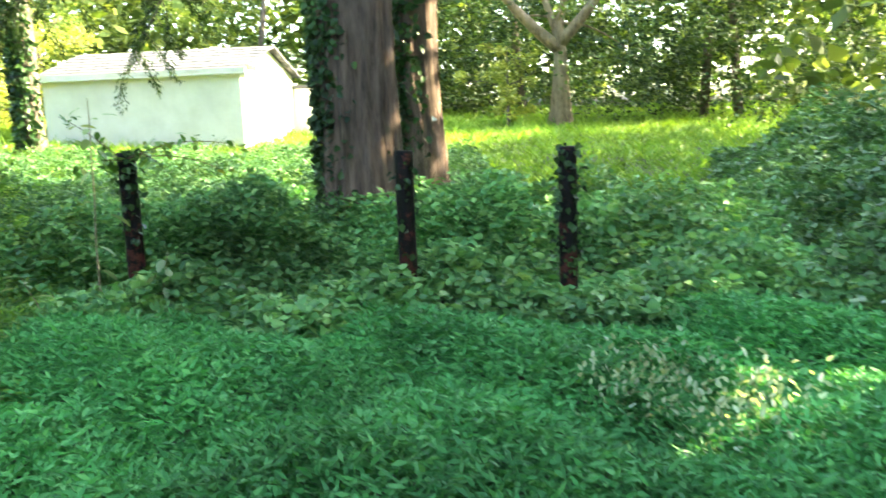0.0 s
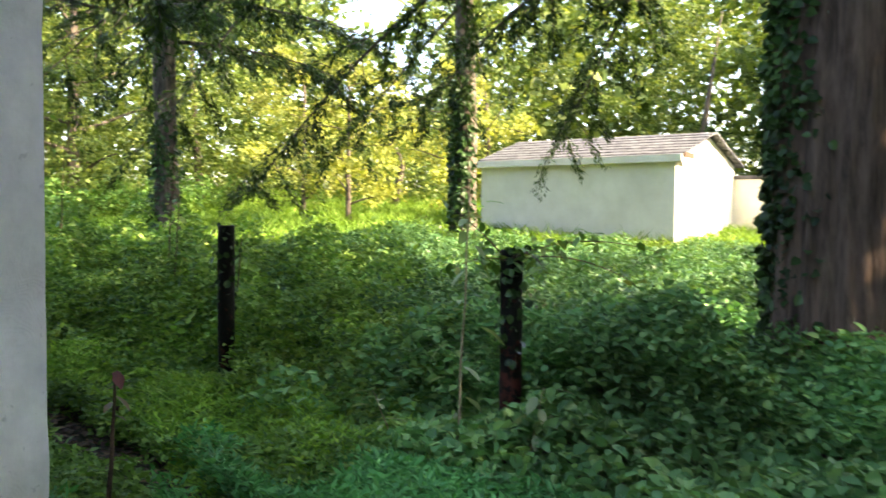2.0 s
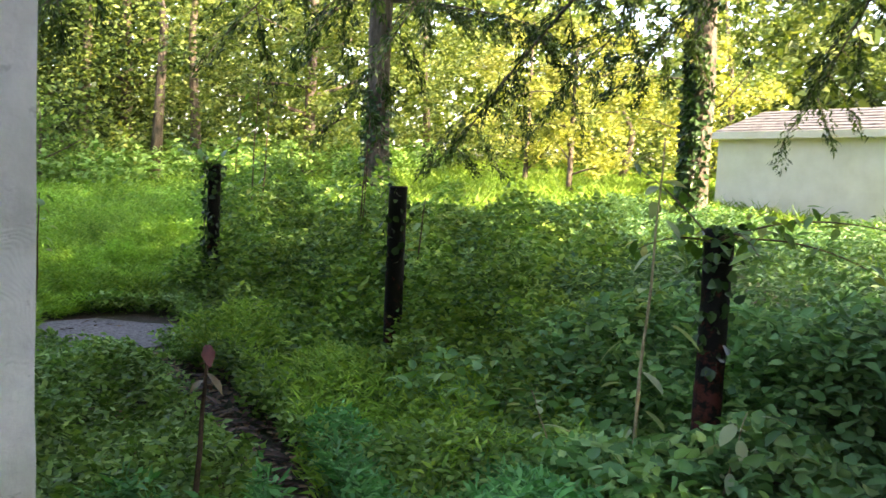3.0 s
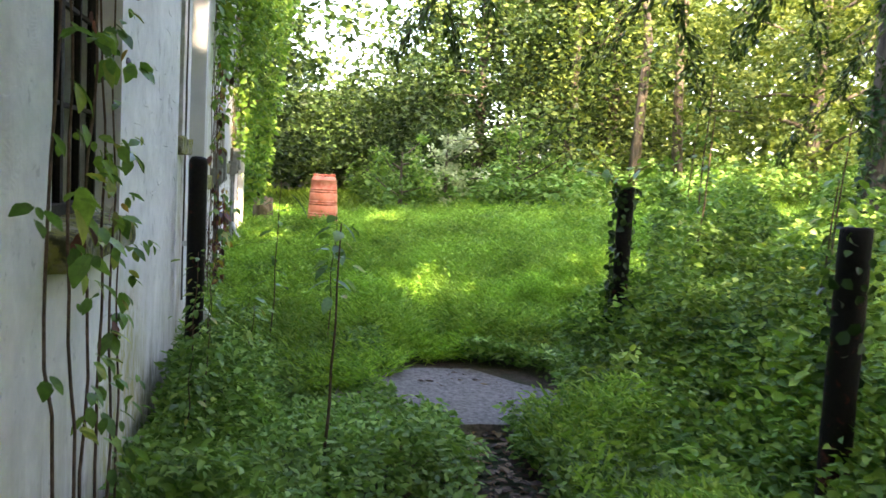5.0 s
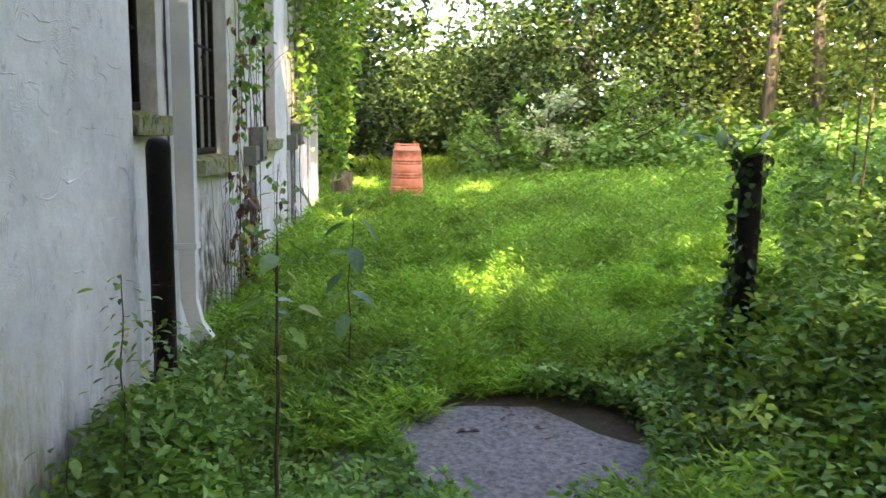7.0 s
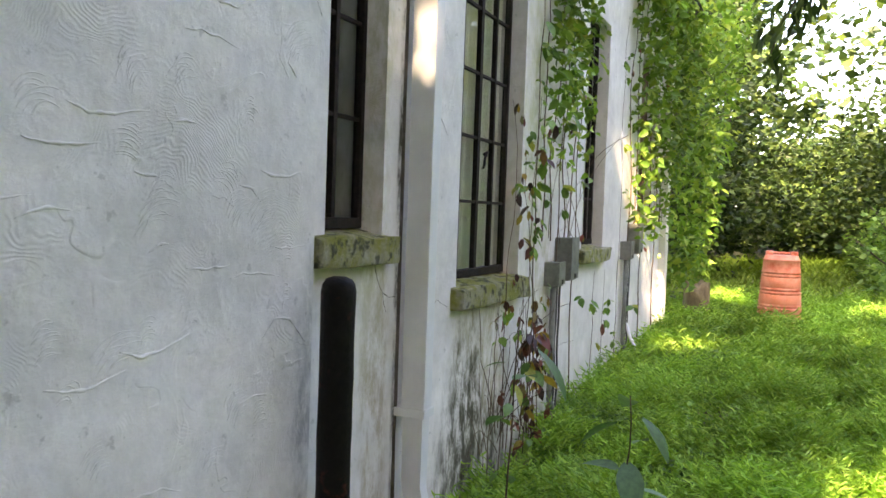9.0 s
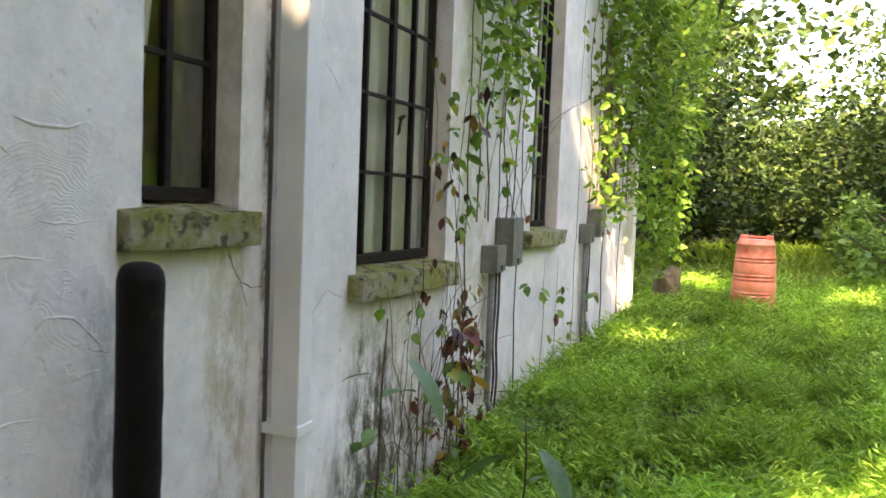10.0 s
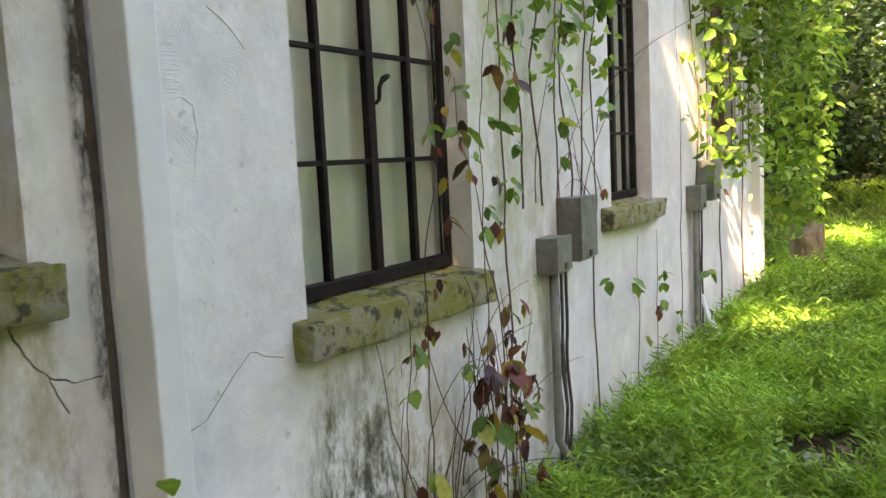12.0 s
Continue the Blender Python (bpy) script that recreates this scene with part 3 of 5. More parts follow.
def window_boarded():
    e, w, sill, head, face = OPENINGS[4]
    win = thing("window_5", ((e + w) / 2, face, sill), "decayed window with brown rotten boards and a broken sill", "window", kind="structure")
    inv = Matrix.Translation(-win.location)
    x = w
    while x < e - 0.02:
        b = min(0.14, e - x)
        bm = boxes(((x + 0.006, face - 0.13 + rng.uniform(-0.02, 0.02), sill + rng.uniform(0, 0.06)), (x + b - 0.006, face - 0.10, head)), bevel=0.004)
        bm.transform(inv)
        part("board", bm, WOOD, win)
        x += b
    bm = roughen(boxes(((w - 0.05, face - 0.1, sill - 0.125), (e + 0.05, face + 0.06, sill)), bevel=0.012), 3, 0.02, 7.0)
    bm.transform(inv)
    part("window_sill", bm, SILL, win, "broken mossy sill")


window_boarded()


def downspout():
    d = thing("downspout", (-8.335, FACE_B, 0.5), "pale rectangular metal downspout strapped to the wall with a kicked-out foot", "downspout")
    inv = Matrix.Translation(-d.location)
    x0, x1, y0, y1 = -8.378, -8.296, FACE_B + 0.03, FACE_B + 0.145
    bm = boxes(((x0, y0, 1.06), (x1, y1, TOP)), bevel=0.006)
    bm.transform(inv)
    part("pipe", bm, DOWNPIPE, d)
    bm = bmesh.new()
    ring = []
    for y, z, s in ((0.0875, 1.07, 1.0), (0.0875, 0.72, 0.94), (0.12, 0.58, 0.9), (0.185, 0.45, 0.9)):
        ring.append([bm.verts.new((-8.337 + a * 0.037 * s, FACE_B + y + b * 0.05 * s, z + (0.03 if b > 0 else -0.02) * (y > 0.12))) for a, b in ((-1, -1), (1, -1), (1, 1), (-1, 1))])
    for a, b in zip(ring, ring[1:]):
        for k in range(4):
            bm.faces.new((a[k], a[(k + 1) % 4], b[(k + 1) % 4], b[k]))
    bm.faces.new(ring[-1])
    bmesh.ops.recalc_face_normals(bm, faces=bm.faces[:])
    bm.transform(inv)
    part("elbow", bm, DOWNPIPE, d, "white crimped elbow at the foot")
    bm = boxes(((x0 - 0.012, FACE_B - 0.002, 1.035), (x1 + 0.012, y1 + 0.008, 1.075)), bevel=0.004)
    bm.transform(inv)
    part("strap", bm, DOWNPIPE, d)


downspout()


# ---- posts ----
def post(x, y, top, r, name, label, domed):
    z0 = float(ground_z(x, y)) - 0.15
    p = thing(name, (x, y, z0), label, "post" if name == "fence_post" else "bollard", "row of black posts" if name == "fence_post" else "")
    h = top - z0
    prof = [(r, 0), (r, h * 0.5), (r, h - (0.05 if domed else 0.012))]
    prof += [(r * 0.93, h - 0.025), (r * 0.75, h - 0.008), (r * 0.4, h)] if domed else [(r * 0.93, h), (r * 0.80, h - 0.004)]
    bm = lathe(prof, 20)
    bmesh.ops.subdivide_edges(bm, edges=[ed for ed in bm.edges if abs(ed.verts[0].co.z - ed.verts[1].co.z) > 0.3], cuts=12)
    for v in bm.verts:
        v.co += 0.004 * Vector(noise.noise_vector(v.co * 9 + Vector((x, y, 0))))
    if domed:
        crown = bm.copy()
        bmesh.ops.bisect_plane(crown, geom=crown.verts[:] + crown.edges[:] + crown.faces[:], plane_co=(0, 0, h - 0.055), plane_no=(0, 0, 1), clear_inner=True)
        bmesh.ops.bisect_plane(bm, geom=bm.verts[:] + bm.edges[:] + bm.faces[:], plane_co=(0, 0, h - 0.055), plane_no=(0, 0, 1), clear_outer=True)
        part("cap", crown, POST, p, "rounded black cap with flaking paint")
    part("shaft", bm, POST, p)
    return p


POSTS = [(-7.75, 7.045, 1.67, 0.062), (-4.81, 6.80, 1.55, 0.066), (-2.32, 6.65, 1.43, 0.070), (-0.14, 6.13, 1.38, 0.068), (1.03, 6.02, 1.37, 0.068)]
for x, y, top, r in POSTS:
    post(x, y, top, r, "fence_post", "black-painted upright post with rusty red foot, standing in undergrowth", False)
post(-7.46, 3.885, 1.715, 0.060, "bollard", "black-painted round-topped steel bollard with rust showing, beside the wall", True)


def build_barrel():
    x, y = -16.55, 5.14
    z = float(ground_z(x, y))
    b = thing("traffic_drum", (x, y, z), "sun-faded orange plastic traffic drum with stepped bands, standing on grass", "traffic drum")
    tiers = [(0.30, 0.0), (0.302, 0.03), (0.295, 0.055), (0.272, 0.065)]
    for z0, z1, r0, r1 in ((0.07, 0.28, 0.276, 0.268), (0.29, 0.49, 0.262, 0.254), (0.50, 0.71, 0.248, 0.241), (0.72, 0.91, 0.236, 0.226)):
        tiers += [(r0 - 0.012, z0), (r0 + 0.004, z0 + 0.008), (r0 + 0.004, z0 + 0.022), (r0 - 0.003, z0 + 0.03), (r1 - 0.003, z1 - 0.03), (r1 + 0.004, z1 - 0.022), (r1 + 0.004, z1 - 0.008), (r1 - 0.012, z1)]
    part("body", lathe(tiers + [(0.205, 0.945), (0.185, 0.96)], 32), ORANGE, b)
    for z0, z1, r0, r1 in ((0.33, 0.45, 0.2590, 0.2525), (0.54, 0.67, 0.2455, 0.2395)):
        part("band", lathe([(r0, z0), (r0 + 0.003, z0 + 0.005), (r1 + 0.003, z1 - 0.005), (r1, z1)], 28), FADED, b, "faded paler reflective band")
    for s in (-1, 1):
        part("lug", boxes(((-0.05, s * 0.15 - 0.045, 0.94), (0.05, s * 0.15 + 0.045, 1.01)), bevel=0.015), ORANGE, b)
    part("handle", boxes(((-0.025, -0.10, 0.975), (0.025, 0.10, 1.0)), bevel=0.008), ORANGE, b)


build_barrel()


def build_shed():
    z = float(ground_z(-6.5, 20.5)) - 0.25
    s = thing("shed", (-4.2, 19.55, z), "low white limewashed shed with grey gable roof behind weeds", "shed")
    s.rotation_euler = (0, 0, radians(-8))
    L, Wd, eave, ridge = 4.9, 4.0, 2.95 - z, 3.58 - z
    for lo, hi in (((-L, 0, 0), (0, 0.2, eave)), ((-L, Wd - 0.2, 0), (0, Wd, eave)), ((-L, 0.2, 0), (-L + 0.2, Wd - 0.2, eave)), ((-0.2, 0.2, 0), (0, Wd - 0.2, eave))):
        part("wall", boxes((lo, hi)), SHED_PAINT, s)
    for x0, x1 in ((-L + 0.02, -L + 0.2), (-0.2, 0.002)):
        bm = bmesh.new()
        a = [bm.verts.new((x0, y, zz)) for y, zz in ((0.05, eave), (Wd - 0.05, eave), (Wd / 2, ridge - 0.05))]
        c = [bm.verts.new((x1, y, zz)) for y, zz in ((0.05, eave), (Wd - 0.05, eave), (Wd / 2, ridge - 0.05))]
        bm.faces.new(a), bm.faces.new(c[::-1])
        for k in range(3):
            bm.faces.new((a[k], a[(k + 1) % 3], c[(k + 1) % 3], c[k]))
        bmesh.ops.recalc_face_normals(bm, faces=bm.faces[:])
        part("gable", bm, SHED_PAINT, s)
    slope = (ridge - eave) / (Wd / 2)
    for side in (0, 1):
        holder = None
        courses = 8
        for k in range(courses):
            bm = bmesh.new()
            t0, t1 = k / courses, (k + 1.15) / courses
            y0, y1 = -0.2 + (Wd / 2 + 0.2) * t0, -0.2 + (Wd / 2 + 0.2) * min(t1, 1.0)
            z0, z1 = eave - 0.2 * slope + slope * (y0 + 0.2), eave - 0.2 * slope + slope * (y1 + 0.2)
            if side:
                y0, y1 = Wd - y0, Wd - y1
            c = [(-L - 0.15, y0, z0 + 0.05), (0.2, y0, z0 + 0.05), (0.2, y1, z1 + 0.03), (-L - 0.15, y1, z1 + 0.03)]
            up = [bm.verts.new(q) for q in c]
            dn = [bm.verts.new((q[0], q[1], q[2] - 0.04)) for q in c]
            bm.faces.new(up), bm.faces.new(dn[::-1])
            for j in range(4):
                bm.faces.new((up[j], dn[j], dn[(j + 1) % 4], up[(j + 1) % 4]))
            bmesh.ops.recalc_face_normals(bm, faces=bm.faces[:])
            roughen(bm, 3, 0.02, 2.0)
            part("shingle_course", bm, SHED_ROOF, s)
    part("fascia", boxes(((-L - 0.16, -0.24, eave - 0.14), (0.21, -0.2, eave + 0.01))), SHED_PAINT, s)
    part("barge_board", boxes(((0.2, -0.1, eave - 0.05), (0.23, 0.5, eave + 0.06))), WOOD, s)
    part("lean_to", boxes(((-0.3, Wd + 0.002, 0), (1.2, Wd + 1.6, eave - 0.35))), SHED_PAINT, s, "lower white lean-to wing")
    bm = boxes(((-0.4, Wd - 0.06, eave - 0.33), (1.35, Wd + 1.75, eave - 0.25)))
    part("lean_to_roof", bm, SHED_ROOF, s)


build_shed()


def build_slab():
    bm = bmesh.new()
    n = 40
    ring = []
    for k in range(n):
        a = 2 * math.pi * k / n
        r = 1 + 0.10 * noise.noise(Vector((math.cos(a) * 1.7, math.sin(a) * 1.7, 3)))
        c, s = math.cos(a), math.sin(a)
        e = (abs(c) ** 3.5 + abs(s) ** 3.5) ** (-1 / 3.5)
        ring.append((-6.95 + 0.68 * r * e * c, 5.62 + 0.78 * r * e * s))
    top = [bm.verts.new((x, y, 0.258 + 0.008 * noise.noise(Vector((x, y, 0))))) for x, y in ring]
    low = [bm.verts.new((x * 1.0, y, 0.02)) for x, y in ring]
    bm.faces.new(top)
    for k in range(n):
        bm.faces.new((low[k], low[(k + 1) % n], top[(k + 1) % n], top[k]))
    bmesh.ops.recalc_face_normals(bm, faces=bm.faces[:])
    ob = part("paving_slab", bm, PAVING, None)
    tagged(ob, "dark grey worn paving slab sunk in grass and leaf litter", "paving slab")


build_slab()

# ---- trees ----
def limb(start, way, length, r0, r1, steps=8, bend=0.25, sag=0.0, seed=0):
    pts, rad = [], []
    p, d = Vector(start), Vector(way).normalized()
    for i in range(steps + 1):
        f = i / steps
        pts.append(p.copy())
        rad.append(r0 + (r1 - r0) * f)
        n = noise.noise_vector(Vector((p.x * 0.6 + seed, p.y * 0.6, p.z * 0.6)))
        d = (d + bend * n / steps * 3 + Vector((0, 0, -sag / steps))).normalized()
        p = p + d * (length / steps)
    return pts, rad


def clump_leaves(centres, radius, per, leaf, up=0.5, flat=0.7):
    """Leaf bases and sizes in soft clumps round the centres."""
    c = np.repeat(np.asarray(centres, float), per, axis=0)
    off = rng.normal(0, 1, (len(c), 3))
    off = off / np.linalg.norm(off, axis=1, keepdims=True) * (rng.random((len(c), 1)) ** 0.45)
    rad = np.repeat(np.broadcast_to(radius, len(centres)), per)[:, None]
    P = c + off * rad * np.array([1, 1, flat])
    D, N = scatter_ways(len(P), up)
    D += off * 0.6
    L = leaf * rng.uniform(0.6, 1.3, len(P))
    return P, D, N, L


def tree(name, x, y, r, height, label, bark, leaf_mat, crown, seed, lean=(0, 0), limbs=(), branches=14, leaf=0.16, per=900, ratio=0.55, sides=18, trunk_wobble=0.16, ridges=0.0):
    """crown: lowest height, radius across, clumps."""
    z = float(ground_z(x, y)) - 0.1
    t = thing(name, (x, y, z), label, "tree")
    loc = random.Random(seed)
    pts = [(lean[0] * h + 0.12 * r * math.sin(h * 0.9 + seed), lean[1] * h + 0.12 * r * math.cos(h * 0.7 + seed), h) for h in np.linspace(0, height, 34)]
    rad = [r * (1.0 + 0.45 * math.exp(-h / (1.3 * r + 0.15))) * (1 - 0.75 * (h / height) ** 1.3) for h in np.linspace(0, height, 34)]
    if ridges:
        low_part = np.linspace(0, 6.0, 110)
        hs = np.concatenate([low_part, np.linspace(6.2, height, 20)])
        v, f = tube([tuple(np.interp(h, np.linspace(0, height, 34), [q[i] for q in pts]) for i in range(2)) + (h,) for h in hs], [float(np.interp(h, np.linspace(0, height, 34), rad)) for h in hs], sides, trunk_wobble, seed, ridges)
    else:
        v, f = tube(pts, rad, sides, trunk_wobble, seed)
    child(mesh_object("trunk", v, f, bark, True), t)
    low, wide, clumps = crown
    centres, radii = [], []
    for k in range(branches):
        h = low + (height * 0.97 - low) * (k + 0.3) / branches
        a = k * 2.4 + loc.uniform(-0.4, 0.4)
        share = math.sin(math.pi * min(0.98, 0.18 + 0.8 * (h - low) / max(0.1, height - low)))
        ln = wide * (0.55 + 0.5 * share) * loc.uniform(0.8, 1.1)
        i = min(33, int(h / height * 33))
        pl, rl = limb(pts[i], (math.cos(a), math.sin(a), loc.uniform(0.15, 0.6)), ln, max(0.02, rad[i] * 0.45), 0.012, 8, 0.5, 0.25, seed + k)
        v, f = tube(pl, rl, 7)
        child(mesh_object("branch", v, f, bark, True), t)
        for q in range(clumps):
            s = 0.35 + 0.65 * (q + 0.5) / clumps
            c = pl[min(8, int(s * 8))] + Vector((loc.gauss(0, 1), loc.gauss(0, 1), loc.gauss(0, 0.6))) * ln * 0.16
            centres.append(tuple(c))
            radii.append(ln * loc.uniform(0.16, 0.30))
    for pl, rl in limbs:
        v, f = tube(pl, rl, 9, 0.1, seed)
        child(mesh_object("limb", v, f, bark, True), t)
        for q in range(3):
            centres.append(tuple(pl[-1 - q]))
            radii.append(0.7)
    if per:
        P, D, N, L = clump_leaves(centres, np.array(radii), per, leaf)
        # drop leaves that stand between the sun and its chosen patches
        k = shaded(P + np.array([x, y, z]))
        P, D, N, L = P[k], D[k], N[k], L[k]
        child(leaf_cloud("crown", P, D, N, L, L * ratio, leaf_mat), t)
    return t, pts, rad


def drooping_branch(t, start, way, length, seed, sag=0.5, spread=0.5, density=1.0, leaf_mat=None, bark=None):
    """A long thin bough with side twigs and hanging sprays, under its tree."""
    loc = random.Random(seed)
    z = Vector(t.location)
    pl, rl = limb(Vector(start) - z, way, length, 0.038, 0.006, 14, 0.35, sag, seed)
    v, f = tube(pl, rl, 6)
    bough = child(mesh_object("bough", v, f, bark or BARK_GREY, True), t)
    twigs, P, D = [], [], []
    for i in range(2, 15):
        for side in (-1, 1):
            d = (pl[min(14, i + 1)] - pl[i - 1]).normalized()
            s = d.cross(Vector((0, 0, 1))).normalized() * side
            tl, tr = limb(pl[min(14, i)], d * 0.7 + s * loc.uniform(0.5, 1.0) + Vector((0, 0, loc.uniform(-0.5, 0.1))), spread * loc.uniform(0.6, 1.5), 0.008, 0.002, 6, 0.5, 0.7, seed + i)
            twigs.append(tube(tl, tr, 4))
            for q in range(int(70 * density)):
                k = loc.uniform(0.15, 1) * 5.99
                a, b = tl[int(k)], tl[min(6, int(k) + 1)]
                P.append(a + (b - a) * (k % 1) + Vector((loc.gauss(0, 0.035), loc.gauss(0, 0.035), loc.gauss(-0.01, 0.03))))
                D.append((b - a).normalized() + Vector((loc.gauss(0, 0.7), loc.gauss(0, 0.7), loc.gauss(-0.25, 0.4))))
    v, f = tubes(twigs)
    tw = child(mesh_object("twig_spray", v, f, bark or BARK_GREY), bough)
    tagged(tw, kind="stuff")
    n = len(P)
    N = rng.normal(0, 0.5, (n, 3)) + np.array([0, 0, 0.7])
    sp = leaf_cloud("spray", np.array([tuple(p) for p in P]), np.array([tuple(d) for d in D]), N, rng.uniform(0.05, 0.11, n), rng.uniform(0.014, 0.03, n), leaf_mat or LEAF_CONIFER)
    tagged(child(sp, bough), kind="stuff")


def ivy_on(t, x, y, r, z0, z1, n, side, spread, leaf, mat, name="ivy"):
    """Ivy clinging to a round stem; side: the middle of the covered arc, in degrees."""
    a = np.radians(side) + rng.normal(0, spread, n)
    h = z0 + (z1 - z0) * rng.random(n)
    rr = r * (1.02 + 0.10 * rng.random(n)) + 0.03 * rng.random(n)
    P = np.stack([x + rr * np.cos(a), y + rr * np.sin(a), h], axis=1)
    out = np.stack([np.cos(a), np.sin(a), np.full(n, 0.25)], axis=1)
    D = rng.normal(0, 0.6, (n, 3)) + np.array([0, 0, -0.6]) + out * 0.25
    L = leaf * rng.uniform(0.6, 1.3, n)
    ob = leaf_cloud(name, P - np.array(t.location), D, out + rng.normal(0, 0.35, (n, 3)), L, L * 0.85, mat, True)
    return tagged(child(ob, t, "dark glossy ivy leaves"), kind="stuff")


BIG, _, _ = tree("big_tree", -0.58, 7.95, 0.36, 17, "massive tree with red-brown shredding bark and ivy up one side", BARK_CEDAR, LEAF_CONIFER, (7.0, 7.0, 4), 3, branches=17, per=950, leaf=0.3, sides=110, trunk_wobble=0.2, ridges=0.022)
SECOND, _, _ = tree("big_tree", -0.02, 10.2, 0.27, 16, "second tall tree with red-brown bark wrapped in ivy", BARK_CEDAR, LEAF_CONIFER, (6.5, 5.5, 4), 9, per=550, leaf=0.3, sides=80, ridges=0.018)
NEAR_SHED, _, _ = tree("tree", -8.2, 17.6, 0.24, 13, "slender grey tree with ivy on its trunk near the shed", BARK_GREY, LEAF_WOODS, (5.6, 4.0, 4), 12, per=300, leaf=0.18)
LEANING, _, _ = tree("tree", -10.1, 11.2, 0.19, 11, "leaning dark grey-barked tree over the overgrown fence line", BARK_GREY, LEAF_CONIFER, (3.9, 3.2, 4), 21, lean=(-0.04, 0.02), per=300, leaf=0.13)
# three trees added out of view to keep the low sun off the yard
tree("tree", 9.0, 4.0, 0.35, 15, "unseen tall tree added outside the yard to cast shade", BARK_GREY, LEAF_WOODS, (4.5, 6.0, 5), 31, per=330, leaf=0.36)
tree("tree", 13.0, 11.0, 0.35, 16, "unseen tall tree added on the bank to cast shade", BARK_GREY, LEAF_WOODS, (4.0, 6.5, 5), 35, per=110, leaf=0.4)
tree("tree", 12.0, -4.0, 0.35, 15, "unseen tall tree added behind the yard to cast shade", BARK_GREY, LEAF_WOODS, (4.0, 6.5, 5), 41, per=280, leaf=0.4)
ivy_on(BIG, -0.58, 7.95, 0.37, 0.5, 5.5, 2600, 205, 0.40, 0.07, LEAF_IVY)
ivy_on(SECOND, -0.02, 10.2, 0.275, 0.8, 6.0, 1800, 215, 0.5, 0.09, LEAF_IVY)
ivy_on(NEAR_SHED, -8.2, 17.6, 0.24, 1.2, 4.5, 1200, 240, 0.9, 0.12, LEAF_IVY)
ivy_on(LEANING, -10.2, 11.25, 0.20, 1.2, 3.0, 400, 280, 0.9, 0.09, LEAF_IVY)
for k, (z, way, ln, sag) in enumerate(((4.9, (-1, -0.25, 0.05), 6.2, 0.7), (4.5, (-1, 0.25, 0.0), 6.8, 0.6), (5.3, (-0.9, -0.55, 0.1), 6.6, 0.85), (4.3, (-0.8, 0.8, 0.0), 5.5, 0.5),
                                       (5.6, (-0.75, -0.9, 0.1), 5.6, 0.8), (5.0, (-1, 0.0, 0.15), 8.0, 0.9), (5.8, (-1, -0.4, 0.0), 8.0, 0.75), (3.9, (-0.9, 0.5, 0.05), 5.0, 0.45), (4.2, (-1, -0.1, 0.1), 6.0, 0.6), (4.7, (-0.6, -0.75, 0.15), 4.6, 0.8), (4.4, (-1, 0.7, 0.1), 7.0, 0.5), (3.8, (0.9, 0.3, 0.2), 3.5, 0.5))):
    drooping_branch(BIG, (-0.9, 7.9, z), way, ln, 60 + k, sag, 0.7, 1.9)
for k, (z, way, ln) in enumerate(((4.6, (0.9, -0.6, 0.1), 3.4), (4.5, (-0.2, -1, 0.2), 3.2), (4.9, (1, 0.1, 0.1), 3.6), (5.2, (0.4, -1, 0.1), 4.4), (5.4, (1, -0.3, 0.2), 4.6), (4.3, (0.7, 0.6, 0.1), 2.6))):
    drooping_branch(LEANING, (-10.25, 11.25, z), way, ln, 80 + k, 0.6, 0.6, 1.8)

FORK = []
for k, (way, ln, r) in enumerate((((-1.0, 0.1, 0.75), 3.8, 0.21), ((0.75, -0.2, 0.9), 3.6, 0.19), ((-0.35, 0.3, 1.2), 3.2, 0.13), ((0.15, 0.2, 1.3), 3.4, 0.14))):
    FORK.append(limb((0, 0, 2.3 + 0.1 * k), way, ln, r, 0.05, 10, 0.4, -0.1, k))
tree("tree", 4.0, 24.6, 0.31, 3.4, "sunlit old fruit tree with forked pale limbs on the lawn", BARK_PALE, LEAF_WOODS, (3.0, 2.6, 4), 51, limbs=FORK, branches=4, per=16, leaf=0.2)


# ---- woods round the lawn ----
def crown_points(loc, x, y, h, crowns, sizes, spread=1.0, foot=0.2):
    z = float(ground_z(x, y))
    m = int(8 + h * 1.5)
    for k in range(m):
        f = (k + 0.5) / m
        wide = spread * (1.4 + 0.16 * h) * math.sin(math.pi * min(0.95, 0.3 + 0.67 * f))
        crowns.append((x + loc.gauss(0, wide * 0.6), y + loc.gauss(0, wide * 0.6), z + foot + (h - foot) * f))
        sizes.append(loc.uniform(0.45, 1.6))


